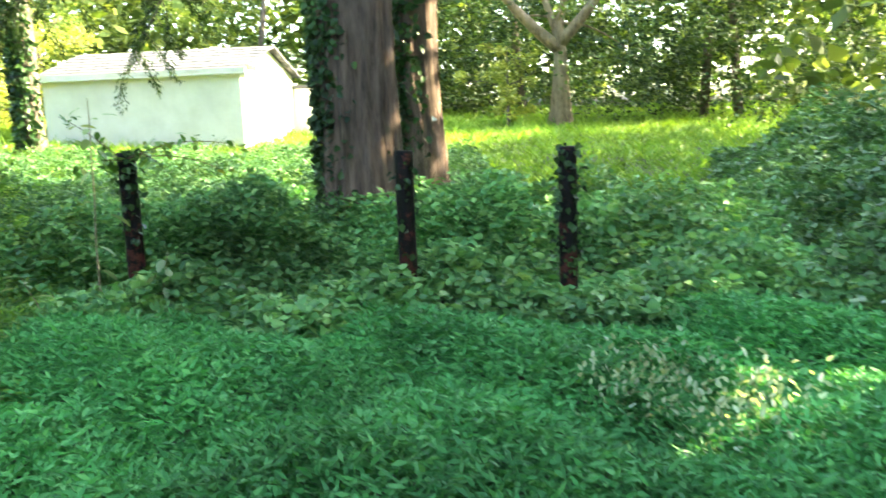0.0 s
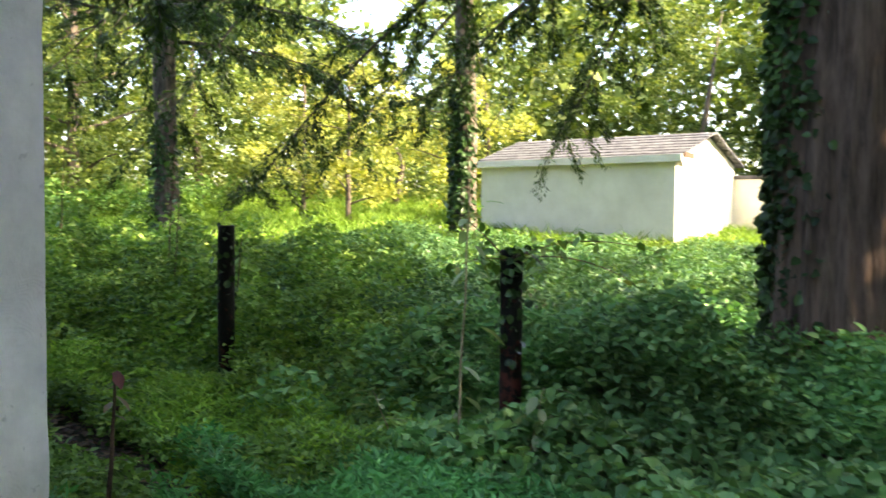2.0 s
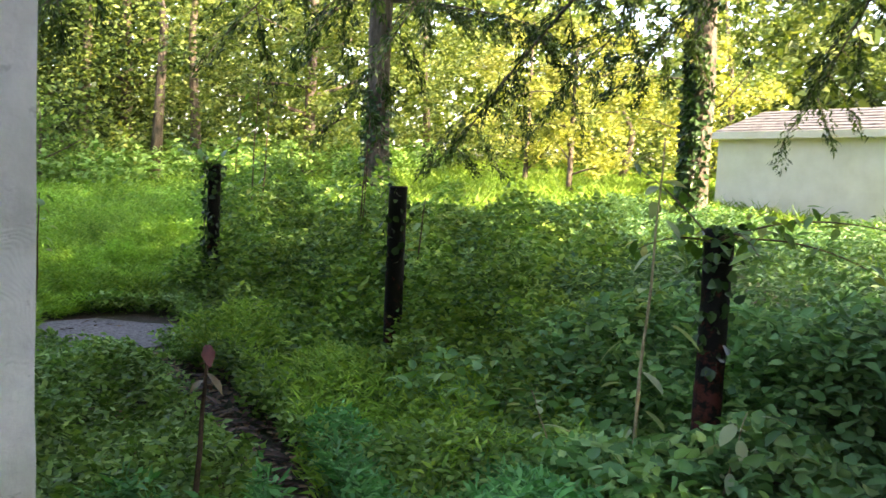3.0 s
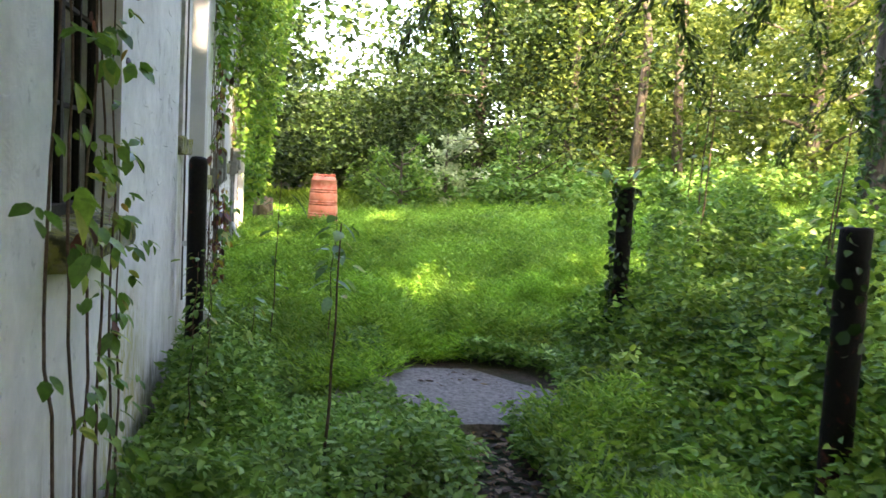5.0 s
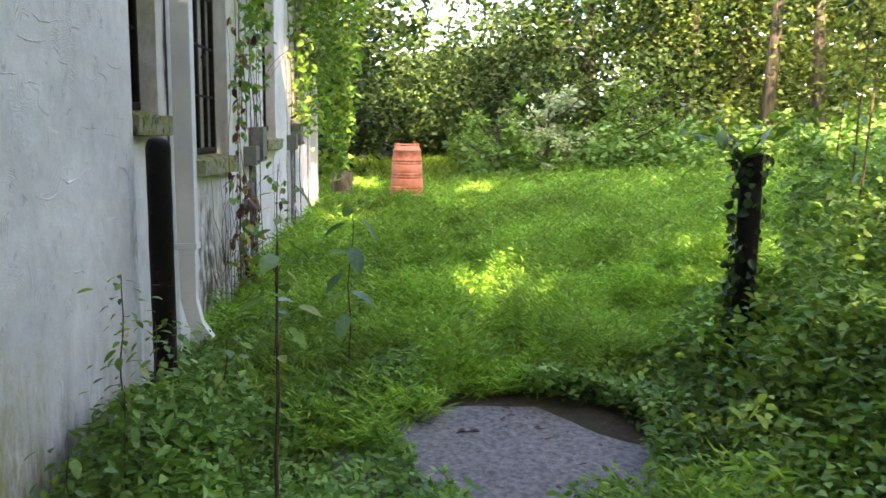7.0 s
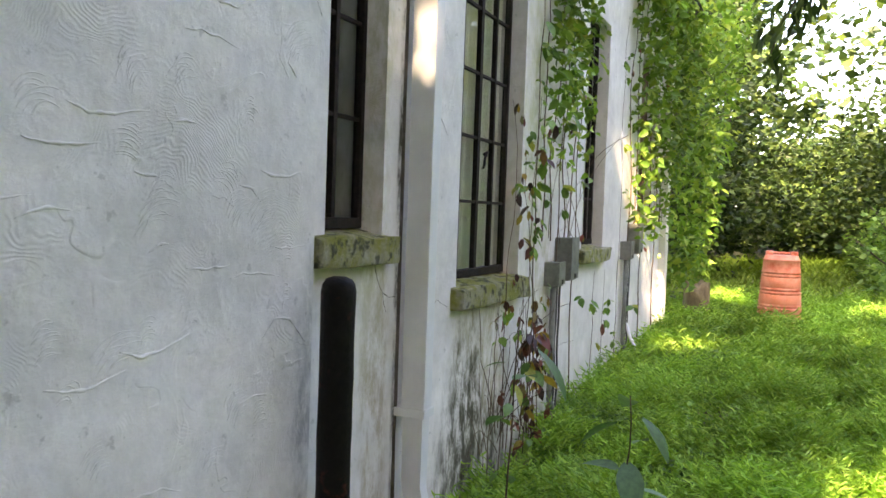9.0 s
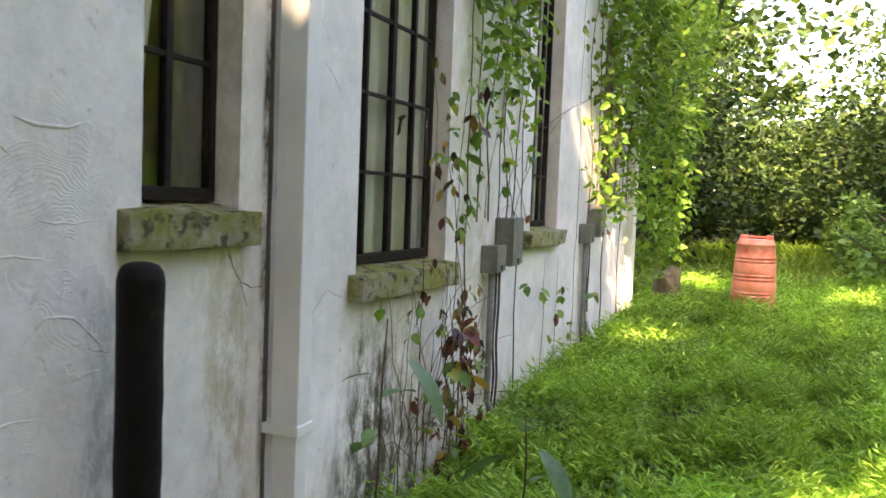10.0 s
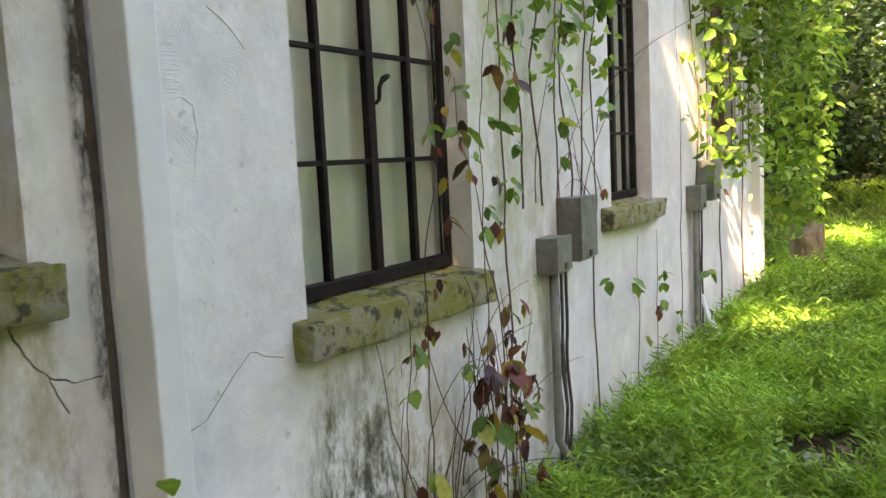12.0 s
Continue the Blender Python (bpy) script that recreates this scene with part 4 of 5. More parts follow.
def woods():
    loc = random.Random(5)
    near, near_size, deep, deep_size, back, back_size, gloom, gloom_size, trunks = [], [], [], [], [], [], [], [], []
    for a in np.linspace(-40, 118, 62):
        for ring in range(3):
            a1 = a + loc.uniform(-2.2, 2.2)
            yaw = radians(a1)
            d = (27, 35, 43)[ring] + loc.uniform(-4, 4)
            if 60 < a1:
                d -= 4
            x, y = -2 - d * math.sin(yaw), 4 + d * math.cos(yaw)
            if (-13 < x < -1 and y < 29) or (x > -20 and y < 4.5):
                continue
            z = float(ground_z(x, y))
            h = loc.uniform(6.5, 10.5) + ring * 2.5
            if 27 < a1 < 36:
                h = loc.uniform(2.5, 4.0) + 0.4 * ring
            if 79 < a1 < 91.5:
                h = (2.9, 3.3, 4.0)[ring] + loc.uniform(-0.4, 0.4)
            if ring == 0:
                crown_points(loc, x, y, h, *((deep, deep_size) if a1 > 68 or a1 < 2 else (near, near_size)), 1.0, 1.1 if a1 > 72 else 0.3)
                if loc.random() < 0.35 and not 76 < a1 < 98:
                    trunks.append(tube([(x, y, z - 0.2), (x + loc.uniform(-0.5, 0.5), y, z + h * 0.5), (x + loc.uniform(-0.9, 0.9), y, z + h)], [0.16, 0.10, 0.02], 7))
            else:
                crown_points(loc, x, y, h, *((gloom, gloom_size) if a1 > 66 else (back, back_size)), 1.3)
    # unseen woods added behind the walker to dim light from the east
    for a in np.linspace(-165, -44, 34):
        for d in (19, 25):
            yaw = radians(a + loc.uniform(-2, 2))
            x, y = -1 - d * math.sin(yaw), 4 + d * math.cos(yaw)
            crown_points(loc, x, y, loc.uniform(8, 12), back, back_size, 1.2)
    v, f = tubes(trunks)
    tagged(mesh_object("woods_trunks", v, f, BARK_GREY, True), "grey trunks of the surrounding woods", "trees", kind="stuff")
    P, D, N, L = clump_leaves(near, np.array(near_size) * 1.12, 250, 0.13, 0.4)
    tagged(leaf_cloud("woods", P, D, N, L, L * 0.62, LEAF_WOODS), "dense sunlit green woods closing the yard", "trees", kind="stuff")
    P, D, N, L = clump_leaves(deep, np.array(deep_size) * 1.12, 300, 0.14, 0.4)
    tagged(leaf_cloud("woods_edge", P, D, N, L, L * 0.62, LEAF_WOODS_SHADED), "trees beyond the lawn and drum, darkened in leaf colour for shade", "trees", kind="stuff")
    # the gloom inside the woods comes from the darkened leaf colour
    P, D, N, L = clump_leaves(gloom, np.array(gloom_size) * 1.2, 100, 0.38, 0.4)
    tagged(leaf_cloud("woods_interior", P, D, N, L, L * 0.62, LEAF_WOODS_SHADED), "interior of the woods beyond the lawn, its gloom put into the leaf colour", "trees", kind="stuff")
    P, D, N, L = clump_leaves(back, np.array(back_size) * 1.1, 32, 0.56, 0.4)
    tagged(leaf_cloud("woods_behind", P, D, N, L, L * 0.62, LEAF_WOODS), "deeper green woods behind the first trees, with an unseen ring behind the walker", "trees", kind="stuff")


woods()


# ---- undergrowth ----
TRODDEN = [-9, -7, -5.6, -4.4, -3.7, -2.8, -1.2], [5.5, 5.55, 5.6, 5.3, 5.1, 4.72, 3.9]


def inside_path(x, y):
    """Bare trodden strip from the start round the corner to the slab."""
    along = np.interp(x, *TRODDEN)
    return (np.abs(y - along) < 0.15 + 0.07 * wave2(x, y, 0.25)) & (x > -7.2) & (x < -1.9)


def near_slab(x, y):
    return ((x + 7.0) / 0.66) ** 2 + ((y - 5.68) / 0.62) ** 2 < 1 + 0.25 * wave2(x, y, 0.2)


def bare_patch(x, y):
    return (x + 11.35) ** 2 / 0.16 + (y - 4.85) ** 2 / 0.05 < 1 + 0.5 * wave2(x, y, 0.15)


def grass_mass(name, n, xs, ys, height, leaf, width, mat, label, keep=None, lean=0.5, seed=1.0, folded=False, category="grass", mound=0.6, grow=None, blade=False):
    x, y = rng.uniform(*xs, n), rng.uniform(*ys, n)
    if keep is not None:
        k = keep(x, y)
        x, y = x[k], y[k]
    m = len(x)
    h = height * (1 + mound * wave2(x, y, 0.55, seed)) * np.sqrt(rng.random(m))
    if grow is not None:
        h = h * grow(x, y)
    if blade:
        h = h * 0.15
    P = np.stack([x, y, ground_z(x, y) + np.maximum(h, 0.01)], axis=1)
    D, N = scatter_ways(m, 0.8)
    D[:, 2] = rng.normal(lean, 0.45, m)
    if blade:
        D[:, 2] = np.abs(D[:, 2])
    L = leaf * rng.uniform(0.55, 1.35, m)
    if blade:
        L = L * (1 + mound * wave2(x, y, 0.5, seed))
    return tagged(leaf_cloud(name, P, D, N, L, width * rng.uniform(0.7, 1.3, m), mat, folded, 0.12, blade), label, category, kind="stuff")


def off_building(x, y):
    return (x > CORNER_X + 0.05) | (y > FACE_A + 0.06)


grass_mass("stiltgrass", 270000, (-3.9, 4.6), (0.6, 5.9), 0.27, 0.072, 0.020, LEAF_STILT, "lush mass of bluish-green stiltgrass with narrow leaves",
           lambda x, y: off_building(x, y) & ~inside_path(x, y) & (y < 5.65 + 0.35 * wave2(x, y, 1.2) + np.interp(x, [-4, -2.5], [0.3, 0.0])) & (x > -3.5 + 0.4 * wave2(x, y, 0.5)), 0.35)
grass_mass("path_grass", 34000, (-6.2, -2.9), (4.7, 6.5), 0.25, 0.074, 0.017, LEAF_LAWN, "lush green leafy grass beside the trodden path",
           lambda x, y: (y > np.interp(x, *TRODDEN) + 0.2 + 0.12 * wave2(x, y, 0.3)) & ~near_slab(x, y) & (rng.random(len(x)) < np.clip(0.65 + 0.6 * wave2(x, y, 0.3, 2.0), 0.1, 1)), 0.5, 1.7, mound=0.7)
grass_mass("bramble_bank", 44000, (-3.9, 3.2), (5.0, 9.2), 0.5, 0.085, 0.062, LEAF_SHRUB, "tangled dark green bramble and creeper undergrowth round the posts",
           lambda x, y: (y > 5.45 + 0.3 * wave2(x, y, 0.9, 2) + np.interp(x, [-6, -3, -1], [0.75, 0.5, 0])), 0.1, 2.0, True, "undergrowth", 0.6,
           lambda x, y: np.interp(y, [5.2, 6.4, 7.4, 9], [0.5, 0.75, 1.1, 1.2]) * np.interp(x, [-6, -4.5, -3, -1, 3], [1.0, 0.85, 0.7, 1.0, 0.95]))
grass_mass("herb_bank", 42000, (-8.2, -3.0), (5.9, 8.2), 0.5, 0.062, 0.038, LEAF_SIDE, "mixed small-leaved weeds and creepers between the posts",
           lambda x, y: (y > 6.25 + 0.25 * wave2(x, y, 0.6, 2) + np.interp(x, [-8, -7, -5, -3], [0.55, 0.15, 0.0, 0.1])) & (rng.random(len(x)) < np.clip(0.6 + 0.6 * wave2(x, y, 0.22, 5.0), 0.08, 1)), 0.1, 2.5, True, "undergrowth", 0.75,
           lambda x, y: np.interp(y, [6.0, 6.6, 7.4, 8.2], [0.45, 0.8, 1.2, 1.35]))
# weeds use the darkened leaf as well, to offset the sun on them
grass_mass("weeds", 90000, (-9.5, 2.2), (7.2, 17.0), 0.52, 0.10, 0.036, LEAF_SHRUB_SHADED, "tall tangled weeds behind the posts", lambda x, y: ~((x < -7.4) & (y < 8.3)) & (x < 0.9 + 0.3 * wave2(x, y, 1.0)), 0.25, 3.0, category="weeds", grow=lambda x, y: np.interp(y, [7, 10, 13, 17], [1.0, 0.9, 0.7, 0.55]))


def leafy_lawn(name, n, xs, ys, height, leaf, width, per, label, keep, seed):
    """Leaning stems with narrow leaves set along them, in mounds of uneven height."""
    x, y = rng.uniform(*xs, n), rng.uniform(*ys, n)
    clump = wave2(x, y, 0.30, seed) + 0.6 * wave2(y, x, 0.13, seed + 2)
    k = keep(x, y) & (rng.random(n) < np.clip(0.72 + 0.45 * clump, 0.12, 1.0))
    x, y, clump = x[k], y[k], clump[k]
    m = len(x)
    trodden = np.exp(-((y - np.interp(-x, [7.5, 9.5, 12, 17.5], [5.6, 5.78, 5.65, 5.85])) / 0.22) ** 2)
    h = height * (1 + 0.6 * clump + 0.3 * wave2(x, y, 0.9, seed)) * rng.uniform(0.6, 1.15, m) * (1 - 0.62 * trodden)
    h = np.maximum(h, 0.05)
    turn = 2.2 * wave2(x, y, 0.5, seed + 1) + rng.normal(0, 0.9, m)
    lean = h * rng.uniform(0.15, 0.75, m)
    f = np.tile((np.arange(per) + 0.7) / per, m) + rng.uniform(-0.06, 0.06, m * per)
    f = np.clip(f, 0.12, 1.0)
    X, Y, H, T, LN = (np.repeat(q, per) for q in (x, y, h, turn, lean))
    P = np.stack([X + LN * f * f * np.cos(T), Y + LN * f * f * np.sin(T), ground_z(X, Y) + H * f * (1 - 0.12 * f)], axis=1)
    a = T + np.tile(np.arange(per) % 2 * 2.6 - 1.3, m) * rng.uniform(0.4, 1.1, m * per) + rng.normal(0, 0.4, m * per)
    D = np.stack([np.cos(a), np.sin(a), rng.normal(0.7, 0.4, m * per)], axis=1)
    N = rng.normal(0, 0.6, (m * per, 3)) + np.array([0, 0, 1.0])
    L = leaf * rng.uniform(0.6, 1.3, m * per) * (1.15 - 0.4 * f)
    return tagged(leaf_cloud(name, P, D, N, L, width * rng.uniform(0.7, 1.3, m * per), LEAF_LAWN, False, 0.18), label, "grass", kind="stuff")


def open_lawn(x, y):
    return ~near_slab(x, y) & ~inside_path(x, y) & ~((y < 4.6) & (x > -7.4)) & ~((x > -7.75) & (y > 5.35)) & ~bare_patch(x, y)


leafy_lawn("lawn_grass", 40000, (-12.5, -7.0), (3.75, 8.2), 0.27, 0.086, 0.0125, 7, "bright green uncut leafy grass in uneven mounds", open_lawn, 4.0)
leafy_lawn("lawn_grass", 21000, (-19.6, -12.4), (3.75, 9.5), 0.23, 0.10, 0.018, 8, "bright green uncut grass running up to the drum", open_lawn, 5.0)
leafy_lawn("lawn_grass", 9000, (-19.6, -8.6), (8.0, 13.0), 0.26, 0.13, 0.026, 6, "bright green uncut grass below the trees", open_lawn, 6.0)
grass_mass("lawn_herbs", 30000, (-17.0, -8.0), (3.76, 4.9), 0.15, 0.05, 0.028, LEAF_HERB, "small leafy weeds in the grass along the wall",
           lambda x, y: (rng.random(len(x)) < np.interp(y, [3.8, 4.9], [1.0, 0.15])) & ~bare_patch(x, y), 0.2, 4.5, category="weeds")
grass_mass("far_lawn", 170000, (-30, 13), (0, 33), 0.16, 0.28, 0.04, LEAF_FAR, "sunlit mown lawn rising towards the woods", lambda x, y: (y > 13) | ((x > 0.4) & (y > 8.5)) | ((x < -19.3) & (y > -1)) | ((x < -16.4) & (y < 4)), 0.7, 5.0, blade=True)
grass_mass("path_herbs", 104000, (-8.1, -2.3), (3.8, 8.0), 0.20, 0.055, 0.030, LEAF_HERB, "low leafy herbs along the trodden path",
           lambda x, y: ~inside_path(x, y) & ~near_slab(x, y) & ~((y > 5.2) & (y < 5.8) & (x < -7.3)), 0.1, 6.0, False, "herbs")
grass_mass("shrub_bank", 60000, (2.0, 9.0), (5.2, 14.0), 1.5, 0.10, 0.065, LEAF_SHRUB_SHADED, "overgrown shrub bank, darkened in leaf colour for shade", lambda x, y: x > 2.3 + 0.32 * (y - 5.5) + 0.3 * wave2(x, y, 1.5), 0.1, 7.0, category="shrubs",
           grow=lambda x, y: np.clip((x - 2.0 - 0.22 * (y - 5.5)) / 4.2, 0.1, 1.15))
grass_mass("side_shrubs", 46000, (-12.5, -4.6), (6.9, 10.5), 0.72, 0.075, 0.048, LEAF_SIDE, "shrubby weeds and saplings beside the lawn", lambda x, y: y > 6.75 + 0.3 * wave2(x, y, 1.1) + np.interp(x, [-12, -8.3, -7.6], [2.6, 0.9, 0]), 0.1, 8.0, True, "shrubs", 0.6,
           lambda x, y: np.interp(y, [6.6, 7.4, 8.6, 10.5], [0.45, 0.8, 1.0, 1.25]))
grass_mass("hedge", 40000, (-30, -18), (5.0, 22.0), 0.8, 0.15, 0.09, LEAF_HERB, "pale-leaved shrubs at the edge of the woods", lambda x, y: (y > 6.4) & (x < -18.8 + 0.25 * (y - 5) + wave2(x, y, 1.7)), 0.1, 9.0, category="shrubs")
grass_mass("wall_weeds", 5000, (-7.3, -4.9), (3.82, 4.45), 0.40, 0.055, 0.03, LEAF_HERB, "bushy dark weeds along the foot of the wall", None, 0.2, 11.0, True, "weeds", 0.7, lambda x, y: np.interp(y, [3.8, 4.1, 4.5], [0.9, 1.1, 0.5]))
grass_mass("tall_weeds", 16000, (-3.2, 0.9), (6.75, 7.6), 0.72, 0.075, 0.045, LEAF_SHRUB, "tall leafy weeds in front of the big trunk", None, 0.15, 12.0, True, "weeds", 0.5)
for k, (x, y, h) in enumerate(((-19.3, 6.9, 1.5), (-19.9, 8.0, 1.9), (-19.6, 9.6, 1.9))):
    tree("shrub", x, y, 0.05, h, "pale-leaved shrub at the edge of the woods", BARK_GREY, LEAF_PALE if k == 1 else LEAF_SIDE, (0.3, 0.9, 3), 70 + k, branches=10, per=60, leaf=0.11)
tree("tree", -21.5, 2.2, 0.16, 8.5, "leafy tree beyond the end of the building", BARK_GREY, LEAF_WOODS_SHADED, (1.4, 2.6, 4), 91, branches=16, per=170, leaf=0.15)
tree("tree", -24.5, 9.8, 0.17, 8.5, "dark leafy tree beyond the drum", BARK_GREY, LEAF_WOODS_SHADED, (0.8, 2.4, 4), 95, branches=18, per=150, leaf=0.15)
tree("tree", -24.0, 13.5, 0.18, 9.5, "dark leafy tree at the edge of the woods", BARK_GREY, LEAF_WOODS_SHADED, (1.2, 3.0, 4), 93, branches=18, per=170, leaf=0.15)
tree("tree", -20.5, 17.5, 0.18, 9.0, "spreading leafy tree at the lawn's edge", BARK_GREY, LEAF_WOODS, (1.2, 3.0, 4), 97, branches=18, per=170, leaf=0.15)
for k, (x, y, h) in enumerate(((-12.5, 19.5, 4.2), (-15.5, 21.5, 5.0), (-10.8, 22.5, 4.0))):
    tree("shrub", x, y, 0.07, h, "yellow-green shrub tree at the lawn's edge with sun glow in its colour", BARK_GREY, LEAF_SUN_GLOW, (0.5, 1.9, 4), 110 + k, branches=13, per=110, leaf=0.13)
tree("shrub", 2.4, 24.0, 0.05, 2.4, "bright yellow-green shrub on the far lawn", BARK_GREY, LEAF_SUN_GLOW, (0.3, 1.1, 3), 120, branches=10, per=90, leaf=0.13)
grass_mass("stiltgrass_behind", 26000, (-2.4, 5.5), (-4.5, 0.9), 0.2, 0.09, 0.03, LEAF_STILT, "stiltgrass behind the start of the walk", off_building, 0.35, 13.0)
# added out of view to block sun on the wall and foreground
tree("tree", 5.6, 1.8, 0.28, 12.5, "unseen leafy tree added beside the yard to block sun", BARK_GREY, LEAF_WOODS, (4.4, 4.4, 4), 131, branches=17, per=520, leaf=0.34)

# added to block a stray sun patch on the stiltgrass
tree("tree", 6.6, 5.4, 0.2, 11, "slim leafy tree added at the edge of the yard to block sun", BARK_GREY, LEAF_WOODS, (3.4, 2.6, 4), 137, branches=14, per=260, leaf=0.3)

# ---- single leaves, shared by the creepers ----
def leaf_data(name, length, width, mat, lobes=0):
    """One leaf with a midrib fold, a drooping tip and a short stalk."""
    bm = bmesh.new()
    n = 6
    mid, left, right = [], [], []
    for i in range(n + 1):
        f = i / n
        w = width * 0.5 * (math.sin(math.pi * min(1, f * 0.94 + 0.04)) ** 0.8) * (1 + 0.12 * lobes * math.sin(f * 14))
        x, z = length * f, -0.25 * length * f * f
        mid.append(bm.verts.new((x, 0, z)))
        left.append(bm.verts.new((x - 0.08 * length * (1 - f), w, z + 0.22 * w)))
        right.append(bm.verts.new((x - 0.08 * length * (1 - f), -w, z + 0.22 * w)))
    for i in range(n):
        bm.faces.new((mid[i], mid[i + 1], left[i + 1], left[i]))
        bm.faces.new((mid[i], right[i], right[i + 1], mid[i + 1]))
    me = bpy.data.meshes.new(name)
    bm.to_mesh(me)
    bm.free()
    me.materials.append(mat)
    me.polygons.foreach_set("use_smooth", [True] * len(me.polygons))
    return me


VINE_LEAVES = [leaf_data("leaf", l, w, GREEN_LEAF, k % 2) for k, (l, w) in enumerate(((0.072, 0.044), (0.09, 0.052), (0.058, 0.036), (0.105, 0.058)))]
SMALL_LEAVES = [leaf_data("leaf", l, w, GREEN_LEAF) for l, w in ((0.042, 0.025), (0.055, 0.03))]
DRY_LEAVES = [leaf_data("leaf", l, w, AUTUMN_LEAF, 1) for l, w in ((0.06, 0.035), (0.085, 0.045), (0.05, 0.02))]
WIDE_LEAVES = [leaf_data("leaf", l, w, BROAD_LEAF) for l, w in ((0.165, 0.085), (0.125, 0.068))]
PALE_LEAVES = [leaf_data("leaf", l, w, LEAF_PALE) for l, w in ((0.15, 0.07), (0.12, 0.06))]


def put_leaf(data, parent, at, heading, tip, roll, size=1.0):
    """heading: the way the leaf points, in degrees about z; tip: how far it hangs."""
    ob = new("leaf", data)
    ob.parent = parent
    ob.matrix_basis = pose(*at, roll, tip, heading) @ Matrix.Scale(size, 4)
    return ob


def creeper(x0, z0, z1, wander, face, leaves, dry=0.0, seed=0, top_heavy=1.0, r=0.005, drift=0.0, gap=0.03, label="thin climbing creeper with green leaves on the stucco wall", size=1.0):
    loc = random.Random(seed)
    pts = []
    for i in range(26):
        f = i / 25
        z = z0 + (z1 - z0) * f
        pts.append((wander * (noise.noise(Vector((seed * 3.1, z * 1.1, 0))) + 0.5 * noise.noise(Vector((seed * 1.7, z * 2.6, 4)))) * (0.4 + f) + drift * f + 0.03 * noise.noise(Vector((seed, z * 5, 2))), gap + 0.02 * noise.noise(Vector((seed, z * 2, 9))), z - z0))
    c = thing("creeper", (x0, face, z0), label, "creeper", "creepers on the wall")
    v, f = tube(pts, [r * (1 - 0.6 * i / 25) for i in range(26)], 6)
    stem = child(mesh_object("stem", v, f, STEM, True), c)
    for k in range(int(leaves * 0.62)):
        s = loc.random() ** (1 / (1 + top_heavy)) * 24.99
        a, b = Vector(pts[int(s)]), Vector(pts[int(s) + 1])
        node_at = a + (b - a) * (s % 1) + Vector((loc.gauss(0, 0.05), abs(loc.gauss(0.03, 0.04)), loc.gauss(0, 0.03)))
        withered = loc.random() < dry
        head, big = loc.uniform(20, 160), loc.uniform(0.55, 1.1) * size
        for q in range(loc.choice((2, 3, 3, 4))):
            p = node_at + Vector((loc.gauss(0, 0.012), loc.gauss(0, 0.01), loc.gauss(0, 0.012)))
            if withered:
                put_leaf(loc.choice(DRY_LEAVES), stem, p, loc.uniform(0, 360), loc.uniform(20, 95), loc.uniform(-50, 50), loc.uniform(0.6, 1.1) * size)
            else:
                put_leaf(loc.choice(VINE_LEAVES), stem, p, head + (q - 1) * 55 + loc.uniform(-15, 15), loc.uniform(5, 65), loc.uniform(-40, 40), big * loc.uniform(0.8, 1.1))
    return c


# over the first window, close to the walker
for k, (x, z1, n, w) in enumerate(((-4.05, 3.6, 46, 0.2), (-4.25, 3.7, 52, 0.25), (-4.45, 3.6, 48, 0.25), (-4.62, 3.3, 44, 0.2), (-4.8, 2.6, 34, 0.15), (-4.95, 1.45, 22, 0.12))):
    creeper(x, 0.15, z1, w, FACE_A + 0.09, n, 0.05, 100 + k, 0.3, 0.006, label="leafy creeper climbing over the first window", size=0.85)
# by the rusted casement and under its sill
for k, (x, z0, z1, n, dry, w) in enumerate(((-9.25, 0.45, 1.5, 10, 0.6, 0.16), (-9.45, 0.45, 2.6, 24, 0.5, 0.22), (-9.6, 0.45, 1.6, 10, 0.8, 0.2), (-9.72, 0.45, 1.4, 22, 0.9, 0.2), (-9.86, 0.45, 2.3, 22, 0.7, 0.2), (-9.97, 0.45, 2.7, 24, 0.6, 0.16), (-10.05, 0.45, 1.4, 30, 0.9, 0.2), (-10.15, 0.45, 1.5, 16, 0.8, 0.2))):
    creeper(x, z0, z1, w, FACE_B + 0.085, n, dry, 120 + k, 0.2, 0.0032, label="thin creeper with withered red leaves below the casement")
for k, (x, z1, n, w) in enumerate(((-10.22, 4.3, 44, 0.1), (-10.42, 4.4, 50, 0.2), (-10.6, 4.4, 60, 0.2), (-10.78, 4.4, 60, 0.22), (-10.95, 4.4, 60, 0.2), (-11.1, 4.4, 56, 0.2), (-11.25, 4.4, 50, 0.2))):
    creeper(x, 0.5 if k % 3 == 0 else 1.78, z1, w, FACE_B, n, 0.06, 140 + k, 1.8, 0.005)
for k, (x, z1, n) in enumerate(((-11.9, 1.5, 9), (-12.3, 1.5, 8), (-12.9, 3.9, 14))):
    creeper(x, 0.5, z1, 0.12, FACE_B + 0.02, n, 0.15, 160 + k, 0.3, 0.003)
for k, x in enumerate((-13.4, -13.75, -14.2, -14.6, -15.1, -15.5, -15.9)):
    creeper(x, 0.55 if k % 2 == 0 else 1.9, 4.5, 0.2, FACE_B, 14, 0.1, 170 + k, 1.0, 0.007)


